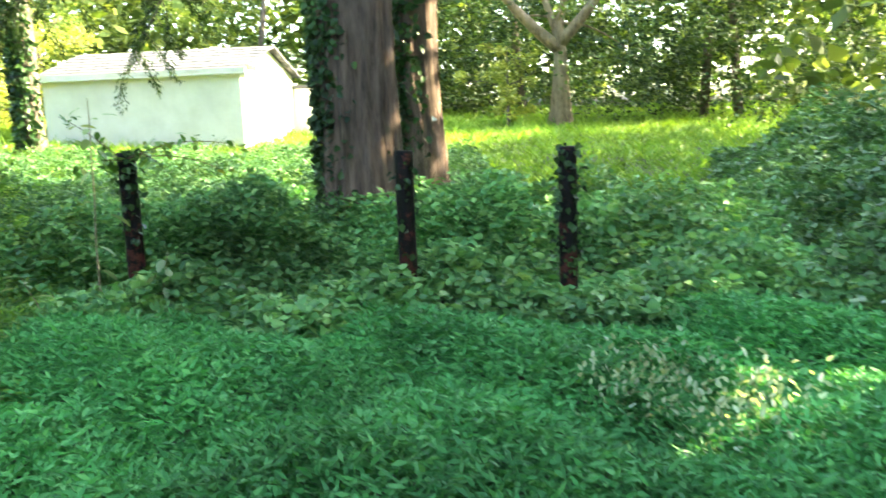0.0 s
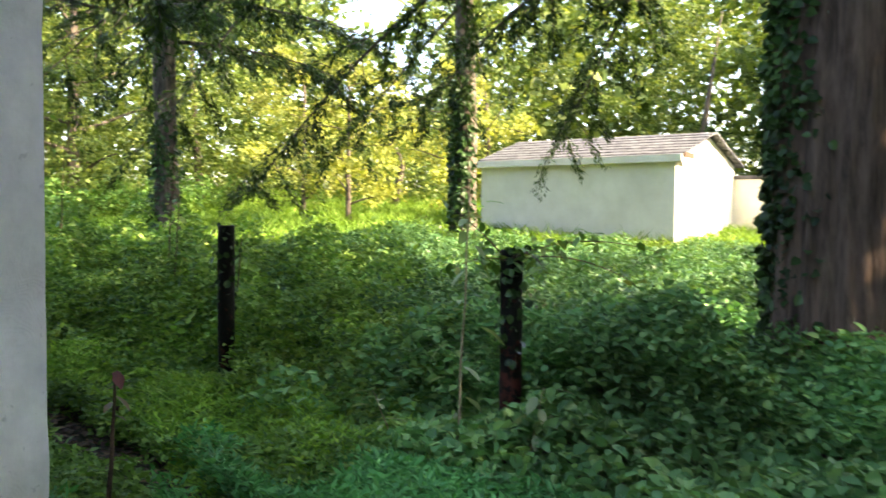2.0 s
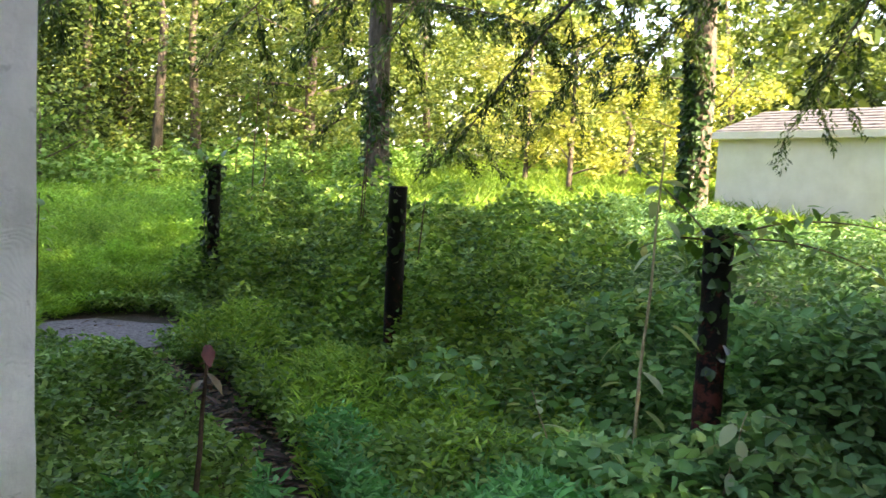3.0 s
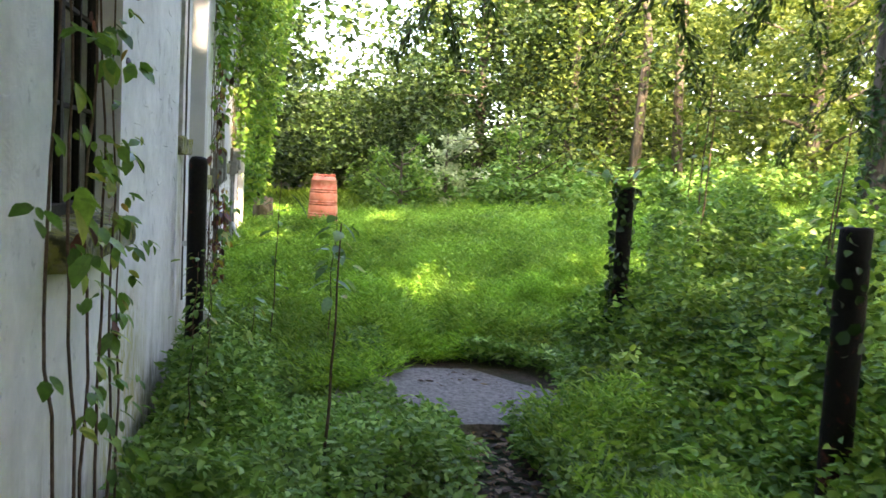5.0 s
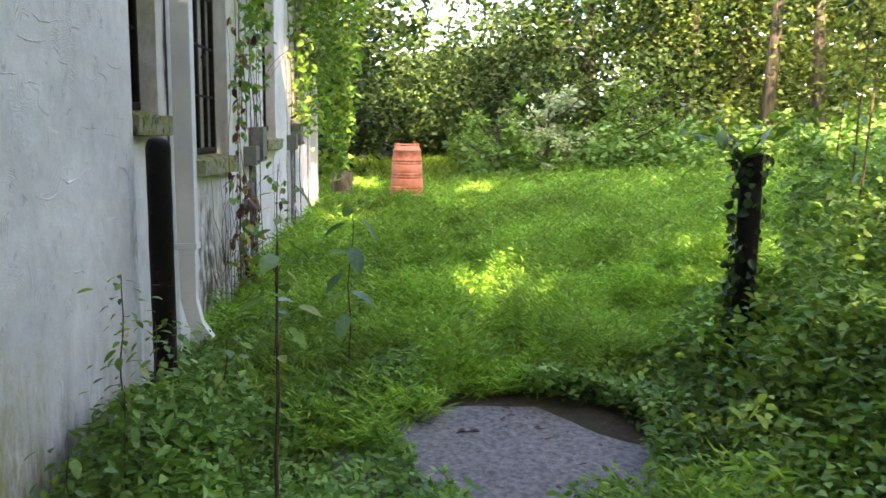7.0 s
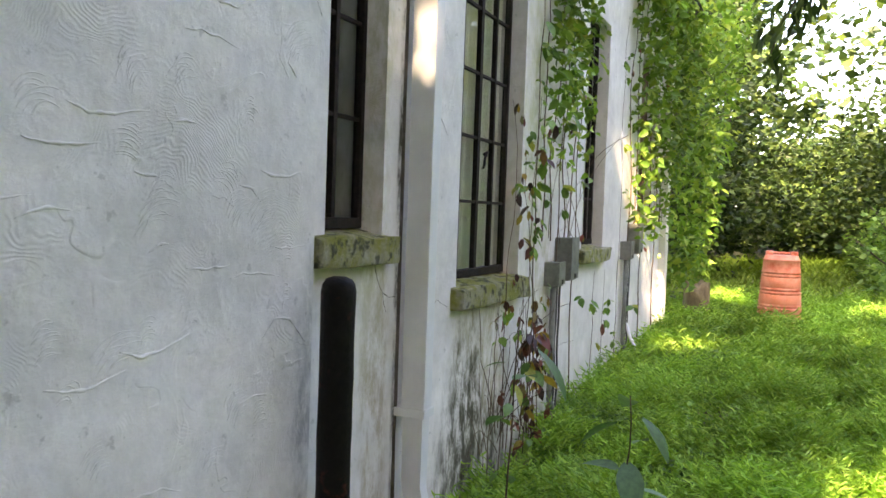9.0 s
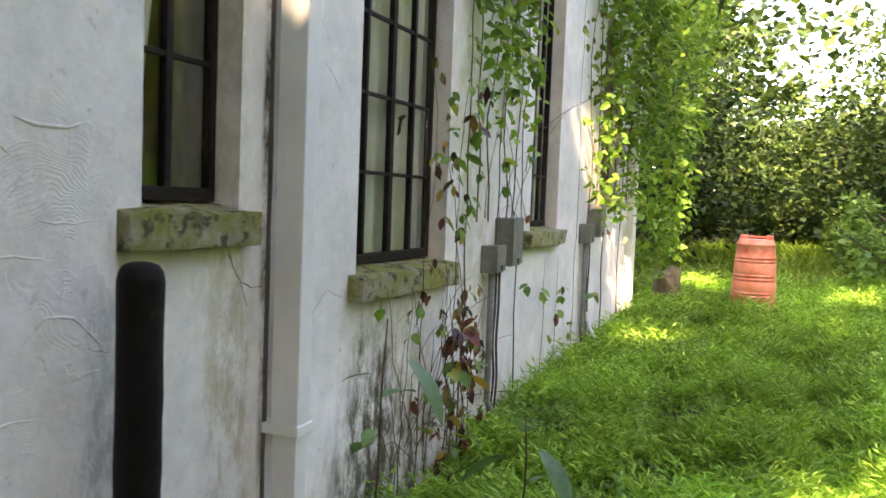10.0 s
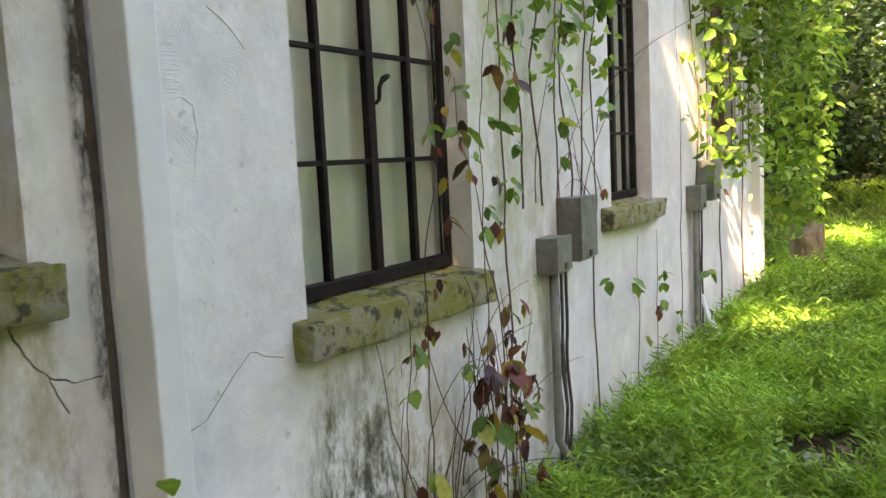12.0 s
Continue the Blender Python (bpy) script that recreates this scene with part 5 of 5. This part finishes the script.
def leaf_curtain(name, n, xs, z0, z1, depth, leaf, label, thick=1.6):
    x = rng.uniform(*xs, n)
    z = z0 + (z1 - z0) * rng.random(n) ** (1 / thick)
    k = rng.random(n) < 0.35 + 0.65 * (wave2(x, z, 0.45, 3.0) > -0.25)
    x, z = x[k], z[k]
    m = len(x)
    y = FACE_B + 0.02 + depth * rng.random(m) * (0.4 + 0.6 * (z - z0) / (z1 - z0))
    D, N = scatter_ways(m, 0.4)
    D[:, 2] -= 0.5
    N[:, 1] += 0.9
    L = leaf * rng.uniform(0.6, 1.3, m)
    return tagged(leaf_cloud(name, np.stack([x, y, z], axis=1), D, N, L, L * 0.65, LEAF_VINE, True, 0.15), label, "creeper", kind="stuff")


leaf_curtain("creeper_foliage", 1000, (-11.35, -10.3), 2.0, 4.6, 0.28, 0.085, "creeper leaves hanging thickly on the stucco wall", 2.0)
leaf_curtain("creeper_foliage", 2300, (-16.0, -13.3), 1.7, 4.7, 0.45, 0.10, "sunlit creeper leaves over the far part of the wall", 1.7)
leaf_curtain("creeper_foliage", 2600, (-18.6, -15.9), 1.0, 5.2, 0.9, 0.12, "heavy mass of creeper draped past the wall's end", 1.2)


for k, (x, z0, z1) in enumerate(((-9.80, 0.95, 1.42), (-9.92, 0.9, 1.35), (-9.70, 1.0, 1.45))):
    creeper(x, z0, z1, 0.12, FACE_B + 0.11, 9, 0.95, 190 + k, 0.2, 0.003, label="cluster of withered red-brown creeper leaves below the sill", size=1.35)


# ---- electric boxes ----
def electric_box(x, z, w, h, d, label, conduit_to, seed):
    b = thing("electric_box", (x, FACE_B, z), label, "electric box", "boxes on the wall")
    part("body", boxes(((-w / 2, -0.002, 0), (w / 2, d, h)), bevel=0.006), METER_GREY, b)
    part("cover", boxes(((-w / 2 - 0.006, d, 0.012), (w / 2 + 0.006, d + 0.012, h + 0.006)), bevel=0.004), METER_GREY, b)
    part("hasp", boxes(((-0.015, d + 0.012, 0.02), (0.015, d + 0.022, 0.05)), bevel=0.003), DARK_CABLE, b)
    if conduit_to is not None:
        g = conduit_to - z
        v, f = tube([(0, 0.05, 0.01), (0, 0.05, g * 0.5), (0, 0.05, g + 0.15), (-0.02, 0.09, g + 0.05), (-0.06, 0.18, g)], [0.021] * 5, 10)
        child(mesh_object("conduit", v, f, METER_GREY, True), b, "grey conduit running down to the ground")
        for k in range(3):
            pts = [(-0.04 - 0.03 * k + 0.05 * noise.noise(Vector((k + seed, i * 0.35, 1))), 0.045 + 0.012 * k, g * i / 10) for i in range(11)]
            v, f = tube(pts, [0.008] * 11, 6)
            child(mesh_object("cable", v, f, DARK_CABLE, True), b, "loose dark cable")


electric_box(-10.66, 1.46, 0.16, 0.17, 0.10, "small grey metal junction box with conduit on the wall", 0.5, 1)
electric_box(-10.93, 1.49, 0.20, 0.31, 0.12, "grey metal meter box with hinged cover on the wall", None, 2)
electric_box(-13.30, 1.55, 0.16, 0.18, 0.10, "small grey metal junction box further along the wall", 0.56, 3)
electric_box(-13.66, 1.60, 0.20, 0.31, 0.12, "grey metal meter box further along the wall", None, 4)


def handle_on_casement():
    win = WINDOWS[2][0]
    o = Vector(win.location)
    x, y, z = -9.555, FACE_B - 0.095, 2.30
    pts = [Vector(p) - o for p in ((x, y, z), (x + 0.01, y + 0.03, z + 0.012), (x + 0.045, y + 0.035, z + 0.005), (x + 0.07, y + 0.035, z - 0.03), (x + 0.075, y + 0.035, z - 0.07), (x + 0.095, y + 0.035, z - 0.085))]
    v, f = tube(pts, [0.010, 0.009, 0.008, 0.008, 0.008, 0.006], 8)
    child(mesh_object("casement_handle", v, f, RUST_FRAME, True), win, "curved black iron casement handle")


handle_on_casement()


def crack_and_shade_line(points, y, r=0.002):
    pts = []
    for a, b in zip(points, points[1:]):
        for i in range(6):
            f = i / 6
            x, z = a[0] + (b[0] - a[0]) * f, a[1] + (b[1] - a[1]) * f
            pts.append((x + 0.008 * noise.noise(Vector((x * 30, z * 30, 1))), y, z + 0.008 * noise.noise(Vector((x * 30, z * 30, 7)))))
    v, f = tube(pts, [r * (1 + 0.5 * noise.noise(Vector((p[0] * 20, p[2] * 20, 3)))) for p in pts], 5)
    ob = mesh_object("crack_and_shade_line", v, f, CRACK_AND_SHADE)
    ob.parent = bpy.data.objects["wall_north"]


crack_and_shade_line([(-8.40, 1.35), (-8.55, 1.38), (-8.72, 1.52), (-8.88, 1.46)], FACE_B - 0.0008, 0.0015)
crack_and_shade_line([(-8.06, 1.73), (-8.09, 1.66), (-8.14, 1.60), (-8.19, 1.575), (-8.285, 1.57)], FACE_B - 0.0014, 0.0026)
crack_and_shade_line([(-8.14, 1.60), (-8.16, 1.55), (-8.18, 1.50)], FACE_B - 0.0014, 0.0024)


# no crack: a dark line that paints the shade behind the downspout
crack_and_shade_line([(-8.293, 0.62), (-8.295, 1.6), (-8.292, 2.6), (-8.295, 4.3)], FACE_B + 0.001, 0.011)


def trowel_comb(x, z, wide, rows, face, turn=0.0, bow=0.2, gap=0.011):
    """Fine ridges that a notched trowel combed into the plaster, fading at both ends."""
    ridges = []
    for i in range(rows):
        w = wide * hrand.uniform(0.55, 1.0)
        ox = hrand.uniform(-0.12, 0.12) * wide
        oz = (i - rows / 2) * gap * hrand.uniform(0.9, 1.1)
        pts, radii = [], []
        for k in range(9):
            u = k / 4 - 1
            px, pz = ox + u * w / 2, oz - bow * wide * u * u
            pts.append((x + px * math.cos(turn) - pz * math.sin(turn), face - 0.0006, z + px * math.sin(turn) + pz * math.cos(turn)))
            radii.append(0.0005 + 0.0019 * (1 - u * u) * hrand.uniform(0.7, 1.2))
        ridges.append(tube(pts, radii, 5))
    v, f = tubes(ridges)
    mesh_object("trowel_comb", v, f, STUCCO, True).parent = bpy.data.objects["wall_north"]


def trowel_lap(points, face, r=0.0055):
    """One raised, broken lip of plaster where two trowel strokes met."""
    pts = []
    for a, b in zip(points, points[1:]):
        for i in range(7):
            q = i / 7
            px, pz = a[0] + (b[0] - a[0]) * q, a[1] + (b[1] - a[1]) * q
            pts.append((px + 0.006 * noise.noise(Vector((px * 25, pz * 25, 5))), face - 0.001, pz + 0.006 * noise.noise(Vector((px * 25, pz * 25, 9)))))
    v, f = tube(pts, [r * (0.25 + 0.75 * math.sin(math.pi * (i + 0.5) / len(pts))) * hrand.uniform(0.6, 1.25) for i in range(len(pts))], 6)
    mesh_object("trowel_lap", v, f, STUCCO, True).parent = bpy.data.objects["wall_north"]


hrand = random.Random(77)
for cx, cz, wide, rows, turn in ((-6.82, 2.33, 0.13, 7, 0.4), (-7.37, 2.49, 0.10, 6, 0.5), (-7.13, 2.26, 0.08, 7, 0.0), (-6.73, 1.95, 0.20, 8, 0.3), (-7.08, 1.96, 0.14, 8, 0.5),
                                 (-7.36, 1.82, 0.08, 8, -0.1), (-7.35, 1.67, 0.07, 6, 0.0), (-6.71, 1.62, 0.10, 6, 0.0), (-7.22, 1.29, 0.09, 7, 0.1), (-6.99, 1.20, 0.10, 5, 0.2),
                                 (-6.35, 2.20, 0.15, 7, 0.3), (-6.20, 1.60, 0.12, 6, -0.2), (-5.95, 2.55, 0.14, 7, 0.2), (-6.45, 1.15, 0.12, 6, 0.1), (-6.1, 0.95, 0.1, 5, 0.4)):
    trowel_comb(cx, cz, wide, rows, FACE_A, -turn)
for cx, cz, wide, rows, turn in ((-8.536, 2.28, 0.075, 13, 0.0), (-8.53, 1.95, 0.07, 5, 0.4), (-8.75, 2.17, 0.06, 4, 0.3), (-7.75, 1.35, 0.16, 7, 0.8), (-7.9, 1.1, 0.18, 6, 0.7),
                                 (-8.8, 1.25, 0.09, 5, 0.9), (-10.5, 2.6, 0.12, 7, 0.2), (-10.9, 1.5, 0.12, 6, 0.3)):
    trowel_comb(cx, cz, wide, rows, FACE_B, -turn, 0.05)
for k in range(20):
    trowel_comb(hrand.uniform(-7.45, -5.75), hrand.uniform(0.85, 2.75), hrand.uniform(0.08, 0.2), hrand.randrange(5, 10), FACE_A, hrand.uniform(-0.8, 0.5), hrand.uniform(0.1, 0.3))
for k in range(16):
    px, pz, bend = hrand.uniform(-7.4, -5.75), hrand.uniform(0.85, 2.75), hrand.uniform(-0.05, 0.07)
    trowel_lap([(px, pz), (px - 0.07, pz + bend), (px - 0.15, pz + bend * 0.8), (px - hrand.uniform(0.2, 0.3), pz - bend)], FACE_A, hrand.uniform(0.004, 0.007))
for k in range(12):
    px, pz = hrand.choice(((-8.15, 1.2), (-8.85, 2.6), (-8.45, 2.7), (-7.95, 1.45), (-8.5, 1.2), (-10.9, 2.2)))
    trowel_comb(px + hrand.uniform(0, 0.25), pz + hrand.uniform(-0.25, 0.25), hrand.uniform(0.07, 0.13), hrand.randrange(4, 9), FACE_B, hrand.uniform(-0.8, 0.4), 0.12)
for line in (((-6.798, 2.173), (-6.846, 2.182), (-6.896, 2.175)), ((-6.652, 2.023), (-6.701, 2.024), (-6.76, 2.011)), ((-7.09, 2.013), (-7.153, 2.0), (-7.208, 1.956)),
             ((-7.056, 1.291), (-7.117, 1.33), (-7.2, 1.343), (-7.3, 1.32)), ((-7.329, 2.429), (-7.391, 2.383)), ((-6.708, 1.818), (-6.745, 1.836), (-6.791, 1.838)), ((-6.3, 1.9), (-6.38, 1.93), (-6.47, 1.92))):
    trowel_lap(line, FACE_A)
for line in (((-8.492, 2.19), (-8.561, 2.196), (-8.594, 2.179), (-8.6, 2.103), (-8.571, 1.98)), ((-8.66, 2.424), (-8.733, 2.39), (-8.796, 2.323)), ((-8.747, 1.268), (-8.822, 1.324), (-8.875, 1.374))):
    trowel_lap(line, FACE_B)


# ---- end of the building ----
def corner_board():
    c = thing("corner_board", (-15.78, FACE_B, 0.4), "tall white weathered board standing against the wall", "board")
    bm = roughen(boxes(((-0.1, 0.004, 0), (0.1, 0.09, 4.1)), bevel=0.01), 2, 0.012, 3.0)
    part("plank", bm, SHED_PAINT, c)


corner_board()


def stump():
    x, y = -16.6, 4.1
    z = float(ground_z(x, y)) - 0.05
    s = thing("tree_stump", (x, y, z), "broken reddish-brown tree stump in grass beside the wall", "stump")
    bm = lathe([(0.26, 0), (0.2, 0.12), (0.18, 0.35), (0.17, 0.55), (0.14, 0.58), (0.05, 0.52)], 24)
    for v in bm.verts:
        v.co += 0.07 * Vector(noise.noise_vector(v.co * 3.5))
        if v.co.z > 0.5:
            v.co.z += 0.12 * noise.noise(Vector((v.co.x * 9, v.co.y * 9, 0)))
    part("wood", bm, BARK_PALE, s)


stump()


# ---- single plants ----
def sapling(x, y, height, r, leaves, datas, label, seed, lean=(0, 0), bare=0.3, bark=None, spread=0.1, category="sapling"):
    loc = random.Random(seed)
    z = float(ground_z(x, y))
    s = thing("sapling", (x, y, z), label, category)
    pts = [(lean[0] * f + 0.02 * noise.noise(Vector((seed, f * 4, 0))), lean[1] * f + 0.02 * noise.noise(Vector((seed, f * 4, 5))), height * f - 0.03) for f in np.linspace(0, 1, 14)]
    v, f = tube(pts, [r * (1 - 0.65 * i / 13) for i in range(14)], 7)
    stem = child(mesh_object("stem", v, f, bark or STEM, True), s)
    for k in range(leaves):
        fr = bare + (1 - bare) * (k + loc.random()) / leaves
        i = min(12, int(fr * 13))
        p = Vector(pts[i]) + (Vector(pts[i + 1]) - Vector(pts[i])) * (fr * 13 % 1)
        h = k * 137.5 + loc.uniform(-25, 25)
        p += Vector((math.cos(radians(h)), math.sin(radians(h)), 0.25)) * spread * loc.uniform(0.1, 1.0)
        put_leaf(loc.choice(datas), stem, p, h, loc.uniform(-10, 40), loc.uniform(-25, 25), loc.uniform(0.6, 1.15))
    return s


sapling(-5.83, 4.70, 1.32, 0.010, 16, VINE_LEAVES, "thin brown-stemmed sapling with a few leaves at its top", 1, (0.02, 0.03), 0.72, spread=0.1)
sapling(-3.29, 4.41, 0.92, 0.016, 6, DRY_LEAVES, "dead brown weed stalk with a dark withered head", 2, (0.05, 0.02), 0.75, spread=0.02)
sapling(-2.45, 6.18, 1.75, 0.011, 18, PALE_LEAVES, "tall dry pale weed stalk with a few yellowing leaves", 3, (0.05, 0.03), 0.08, CANE, 0.12)
sapling(-2.05, 6.2, 0.62, 0.007, 9, PALE_LEAVES, "pale-leaved weed at the foot of the post", 4, (0.15, -0.05), 0.4, CANE, 0.12)
sapling(-2.75, 6.1, 0.5, 0.007, 8, PALE_LEAVES, "small pale-leaved weed in the undergrowth", 5, (-0.2, -0.05), 0.4, CANE, 0.1)
sapling(-7.80, 4.38, 1.40, 0.006, 13, WIDE_LEAVES + VINE_LEAVES, "broad-leaved bluish-green weed beside the downspout", 6, (0, 0.05), 0.35, spread=0.09)
sapling(-7.82, 4.80, 1.16, 0.006, 13, WIDE_LEAVES, "slender tall weed with broad bluish leaves in the lawn", 7, (0.02, 0.03), 0.45, spread=0.07)
sapling(-8.7, 4.15, 0.35, 0.006, 12, WIDE_LEAVES, "broad-leaved bluish-green weed in the lawn edge", 8, (0, 0.05), 0.2, spread=0.12)
for k, (x, y, h) in enumerate(((-6.6, 3.95, 0.95), (-6.85, 4.0, 0.7), (-7.2, 3.98, 0.6), (-6.3, 4.05, 0.6), (-7.1, 4.25, 0.55), (-5.9, 4.0, 0.5))):
    sapling(x, y, h + 0.12, 0.006, 85, SMALL_LEAVES, "bushy small-leaved weed growing along the wall", 20 + k, (0.05, 0.04), 0.1, spread=0.13)
for k, (x, y, h) in enumerate(((-8.6, 8.1, 1.9), (-9.6, 8.6, 2.3), (-6.6, 7.9, 1.5), (-7.2, 8.4, 1.9), (-5.6, 7.7, 1.2), (-11.0, 9.2, 1.8))):
    sapling(x, y, h, 0.012, 46, VINE_LEAVES[1:], "leafy sapling among the shrubs beside the lawn", 40 + k, (0.1, 0.05), 0.15, spread=0.28)


def bramble_arch(x, y, z, way, length, seed, leaves, up=0.9):
    loc = random.Random(seed)
    b = thing("bramble", (x, y, z), "arching bramble stem with leaves over a post", "bramble")
    pl, rl = limb((0, 0, 0), way, length, 0.006, 0.002, 14, 0.3, up, seed)
    v, f = tube(pl, rl, 6)
    stem = child(mesh_object("stem", v, f, STEM, True), b)
    for k in range(leaves):
        p = pl[loc.randrange(2, 15)] + Vector((loc.gauss(0, 0.04), loc.gauss(0, 0.04), loc.gauss(0.01, 0.03)))
        put_leaf(loc.choice(VINE_LEAVES), stem, p, loc.uniform(0, 360), loc.uniform(-15, 45), loc.uniform(-30, 30), loc.uniform(0.6, 1.1))


for k, (way, ln, n) in enumerate((((1, -0.1, 0.55), 1.0, 16), ((-0.7, 0.2, 0.6), 0.6, 12), ((0.4, -0.4, 0.3), 0.6, 16), ((1, 0.3, 0.35), 0.8, 14), ((-0.3, -0.5, 0.2), 0.4, 14))):
    bramble_arch(-2.32, 6.60, 1.36, way, ln, 200 + k, n * 2)
for k, (way, ln, n) in enumerate((((0.5, 0.3, 0.9), 0.5, 12), ((-0.5, -0.3, 1.0), 0.5, 12), ((0.2, -0.5, 0.7), 0.4, 12))):
    bramble_arch(-7.75, 7.0, 1.62, way, ln, 210 + k, n * 2)

# ivy on the posts
IVIED = [ob for ob in bpy.data.objects if ob.name.startswith("fence_post")]
for ob, (x, y, top, r), (n, lo) in zip(sorted(IVIED, key=lambda o: o.location.x), POSTS, ((260, 0.35), (50, 0.9), (90, 0.75), (40, 0.5), (110, 0.45))):
    ivy_on(ob, x, y, r, lo, top + 0.03, n, 250, 1.3, 0.055, LEAF_IVY)


def pale_sprigs(x, y, n, seed):
    c = np.array([x, y, float(ground_z(x, y)) + 0.30])
    P = c + rng.normal(0, 1, (n, 3)) * np.array([0.16, 0.14, 0.10])
    D, N = scatter_ways(n, 0.7)
    D[:, 2] += 1.0
    L = rng.uniform(0.025, 0.055, n)
    tagged(leaf_cloud("silvery_weed", P, D, N, L, L * 0.5, LEAF_PALE, True), "silvery pale-leaved weed among stiltgrass", "weed", kind="stuff")


pale_sprigs(1.42, 3.55, 420, 1)
pale_sprigs(1.05, 3.95, 240, 2)


# ---- litter on the path ----
def litter(n):
    x = rng.uniform(-7.3, -1.8, n)
    y = np.interp(x, *TRODDEN) + rng.normal(0, 0.2, n)
    P = np.stack([x, y, ground_z(x, y) + 0.02 + 0.02 * rng.random(n)], axis=1)
    D, N = scatter_ways(n, 2.0, 0.3)
    L = rng.uniform(0.03, 0.08, n)
    tagged(leaf_cloud("leaf_litter", P, D, N, L, L * 0.6, LEAF_DRY, True), "dry brown fallen leaves on the path", "leaf litter", kind="stuff")


litter(2500)


def chunk(name, x, y, size, mat, label, category, seed):
    z = float(ground_z(x, y))
    bm = boxes(((-size, -size * 0.7, -0.02), (size, size * 0.7, size * 0.6)), bevel=size * 0.2)
    for v in bm.verts:
        v.co += size * 0.35 * Vector(noise.noise_vector(v.co * 9 + Vector((seed, 0, 0))))
    ob = part(name, bm, mat, None)
    ob.location = (x, y, z)
    tagged(ob, label, category)


chunk("brick_fragment", -5.1, 4.95, 0.07, TERRACOTTA, "broken orange-red brick fragment on the path", "brick", 1)
chunk("brick_fragment", -6.9, 4.15, 0.07, TERRACOTTA, "orange brick fragment half hidden by weeds", "brick", 2)
chunk("stone", -4.4, 5.15, 0.12, PAVING, "grey stone sunk beside the path", "stone", 3)


# ---- small things by the wall ----
def crate():
    c = thing("plastic_crate", (-5.28, 3.28, 1.45), "orange plastic lattice crate behind the dusty window", "crate")
    w, d, h = 0.20, 0.14, 0.26
    for k in range(7):
        x = -w + 2 * w * k / 6
        part("slat", boxes(((x - 0.010, d - 0.012, 0), (x + 0.010, d, h)), bevel=0.002), ORANGE, c)
    for z in (0.0, 0.09, 0.18, h):
        part("rail", boxes(((-w, d - 0.008, z), (w, d + 0.004, z + 0.018)), bevel=0.002), ORANGE, c)
    part("base", boxes(((-w, -d, -0.012), (w, d, 0.0)), bevel=0.002), ORANGE, c)
    t = thing("shelf", (-5.05, 3.2, 0.62), "plain dim shelf board inside below the window", "shelf")
    part("board", boxes(((-0.6, -0.25, 0.79), (0.5, 0.14, 0.818)), bevel=0.003), WOOD, t)
    for sx in (-0.55, 0.45):
        part("leg", boxes(((sx - 0.02, -0.2, 0), (sx + 0.02, 0.1, 0.79)), bevel=0.003), WOOD, t)


crate()


def ground_pipe():
    v, f = tube([(0, 0, 0.42), (0.06, 0.06, 0.28), (0.20, 0.20, 0.12), (0.34, 0.34, 0.02)], [0.017] * 4, 8)
    z = float(ground_z(-13.2, 3.9))
    o = mesh_object("drain_pipe", v, f, DOWNPIPE, True)
    o.location = (-13.4, 3.76, z)
    tagged(o, "thin pale pipe sloping from the wall into grass", "pipe")


ground_pipe()
for k, (x, y) in enumerate(((-11.2, 4.85), (-11.5, 4.92), (-11.35, 4.78))):
    chunk("stone", x, y, 0.035 + 0.01 * k, PAVING, "small grey stone in a bare lawn patch", "stone", 30 + k)


def dry_leaves(x, y, n, reach):
    px, py = x + rng.normal(0, reach, n), y + rng.normal(0, reach * 0.6, n)
    P = np.stack([px, py, ground_z(px, py) + 0.015 + 0.02 * rng.random(n)], axis=1)
    D, N = scatter_ways(n, 2.0, 0.4)
    L = rng.uniform(0.03, 0.07, n)
    tagged(leaf_cloud("leaf_litter", P, D, N, L, L * 0.6, LEAF_DRY, True), "dry brown leaves in a bare lawn patch", "leaf litter", kind="stuff")


dry_leaves(-11.35, 4.85, 90, 0.2)
dry_leaves(-7.0, 5.7, 60, 0.4)


def tangle(n, xs, z0, z1, y):
    loc = random.Random(77)
    made = []
    for k in range(n):
        start = (loc.uniform(*xs), y + loc.uniform(0.0, 0.05), loc.uniform(z0, z0 + 0.35 * (z1 - z0)))
        pl, rl = limb(start, (loc.gauss(0, 0.5), loc.gauss(0, 0.08), 1), loc.uniform(0.3, z1 - z0), 0.0028, 0.001, 12, 1.3, 0.25, 300 + k)
        pl = [Vector((p.x, max(p.y, y - 0.01), p.z)) for p in pl]
        made.append(tube(pl, rl, 5))
    v, f = tubes(made)
    tagged(mesh_object("creeper_tangle", v, f, STEM, True), "tangle of thin dry creeper stems on the stucco", "creeper", kind="stuff")


tangle(26, (-10.2, -9.2), 0.5, 1.55, FACE_B + 0.03)
tangle(8, (-11.3, -10.3), 1.7, 2.9, FACE_B + 0.03)
tangle(10, (-15.4, -13.4), 1.9, 3.4, FACE_B + 0.03)
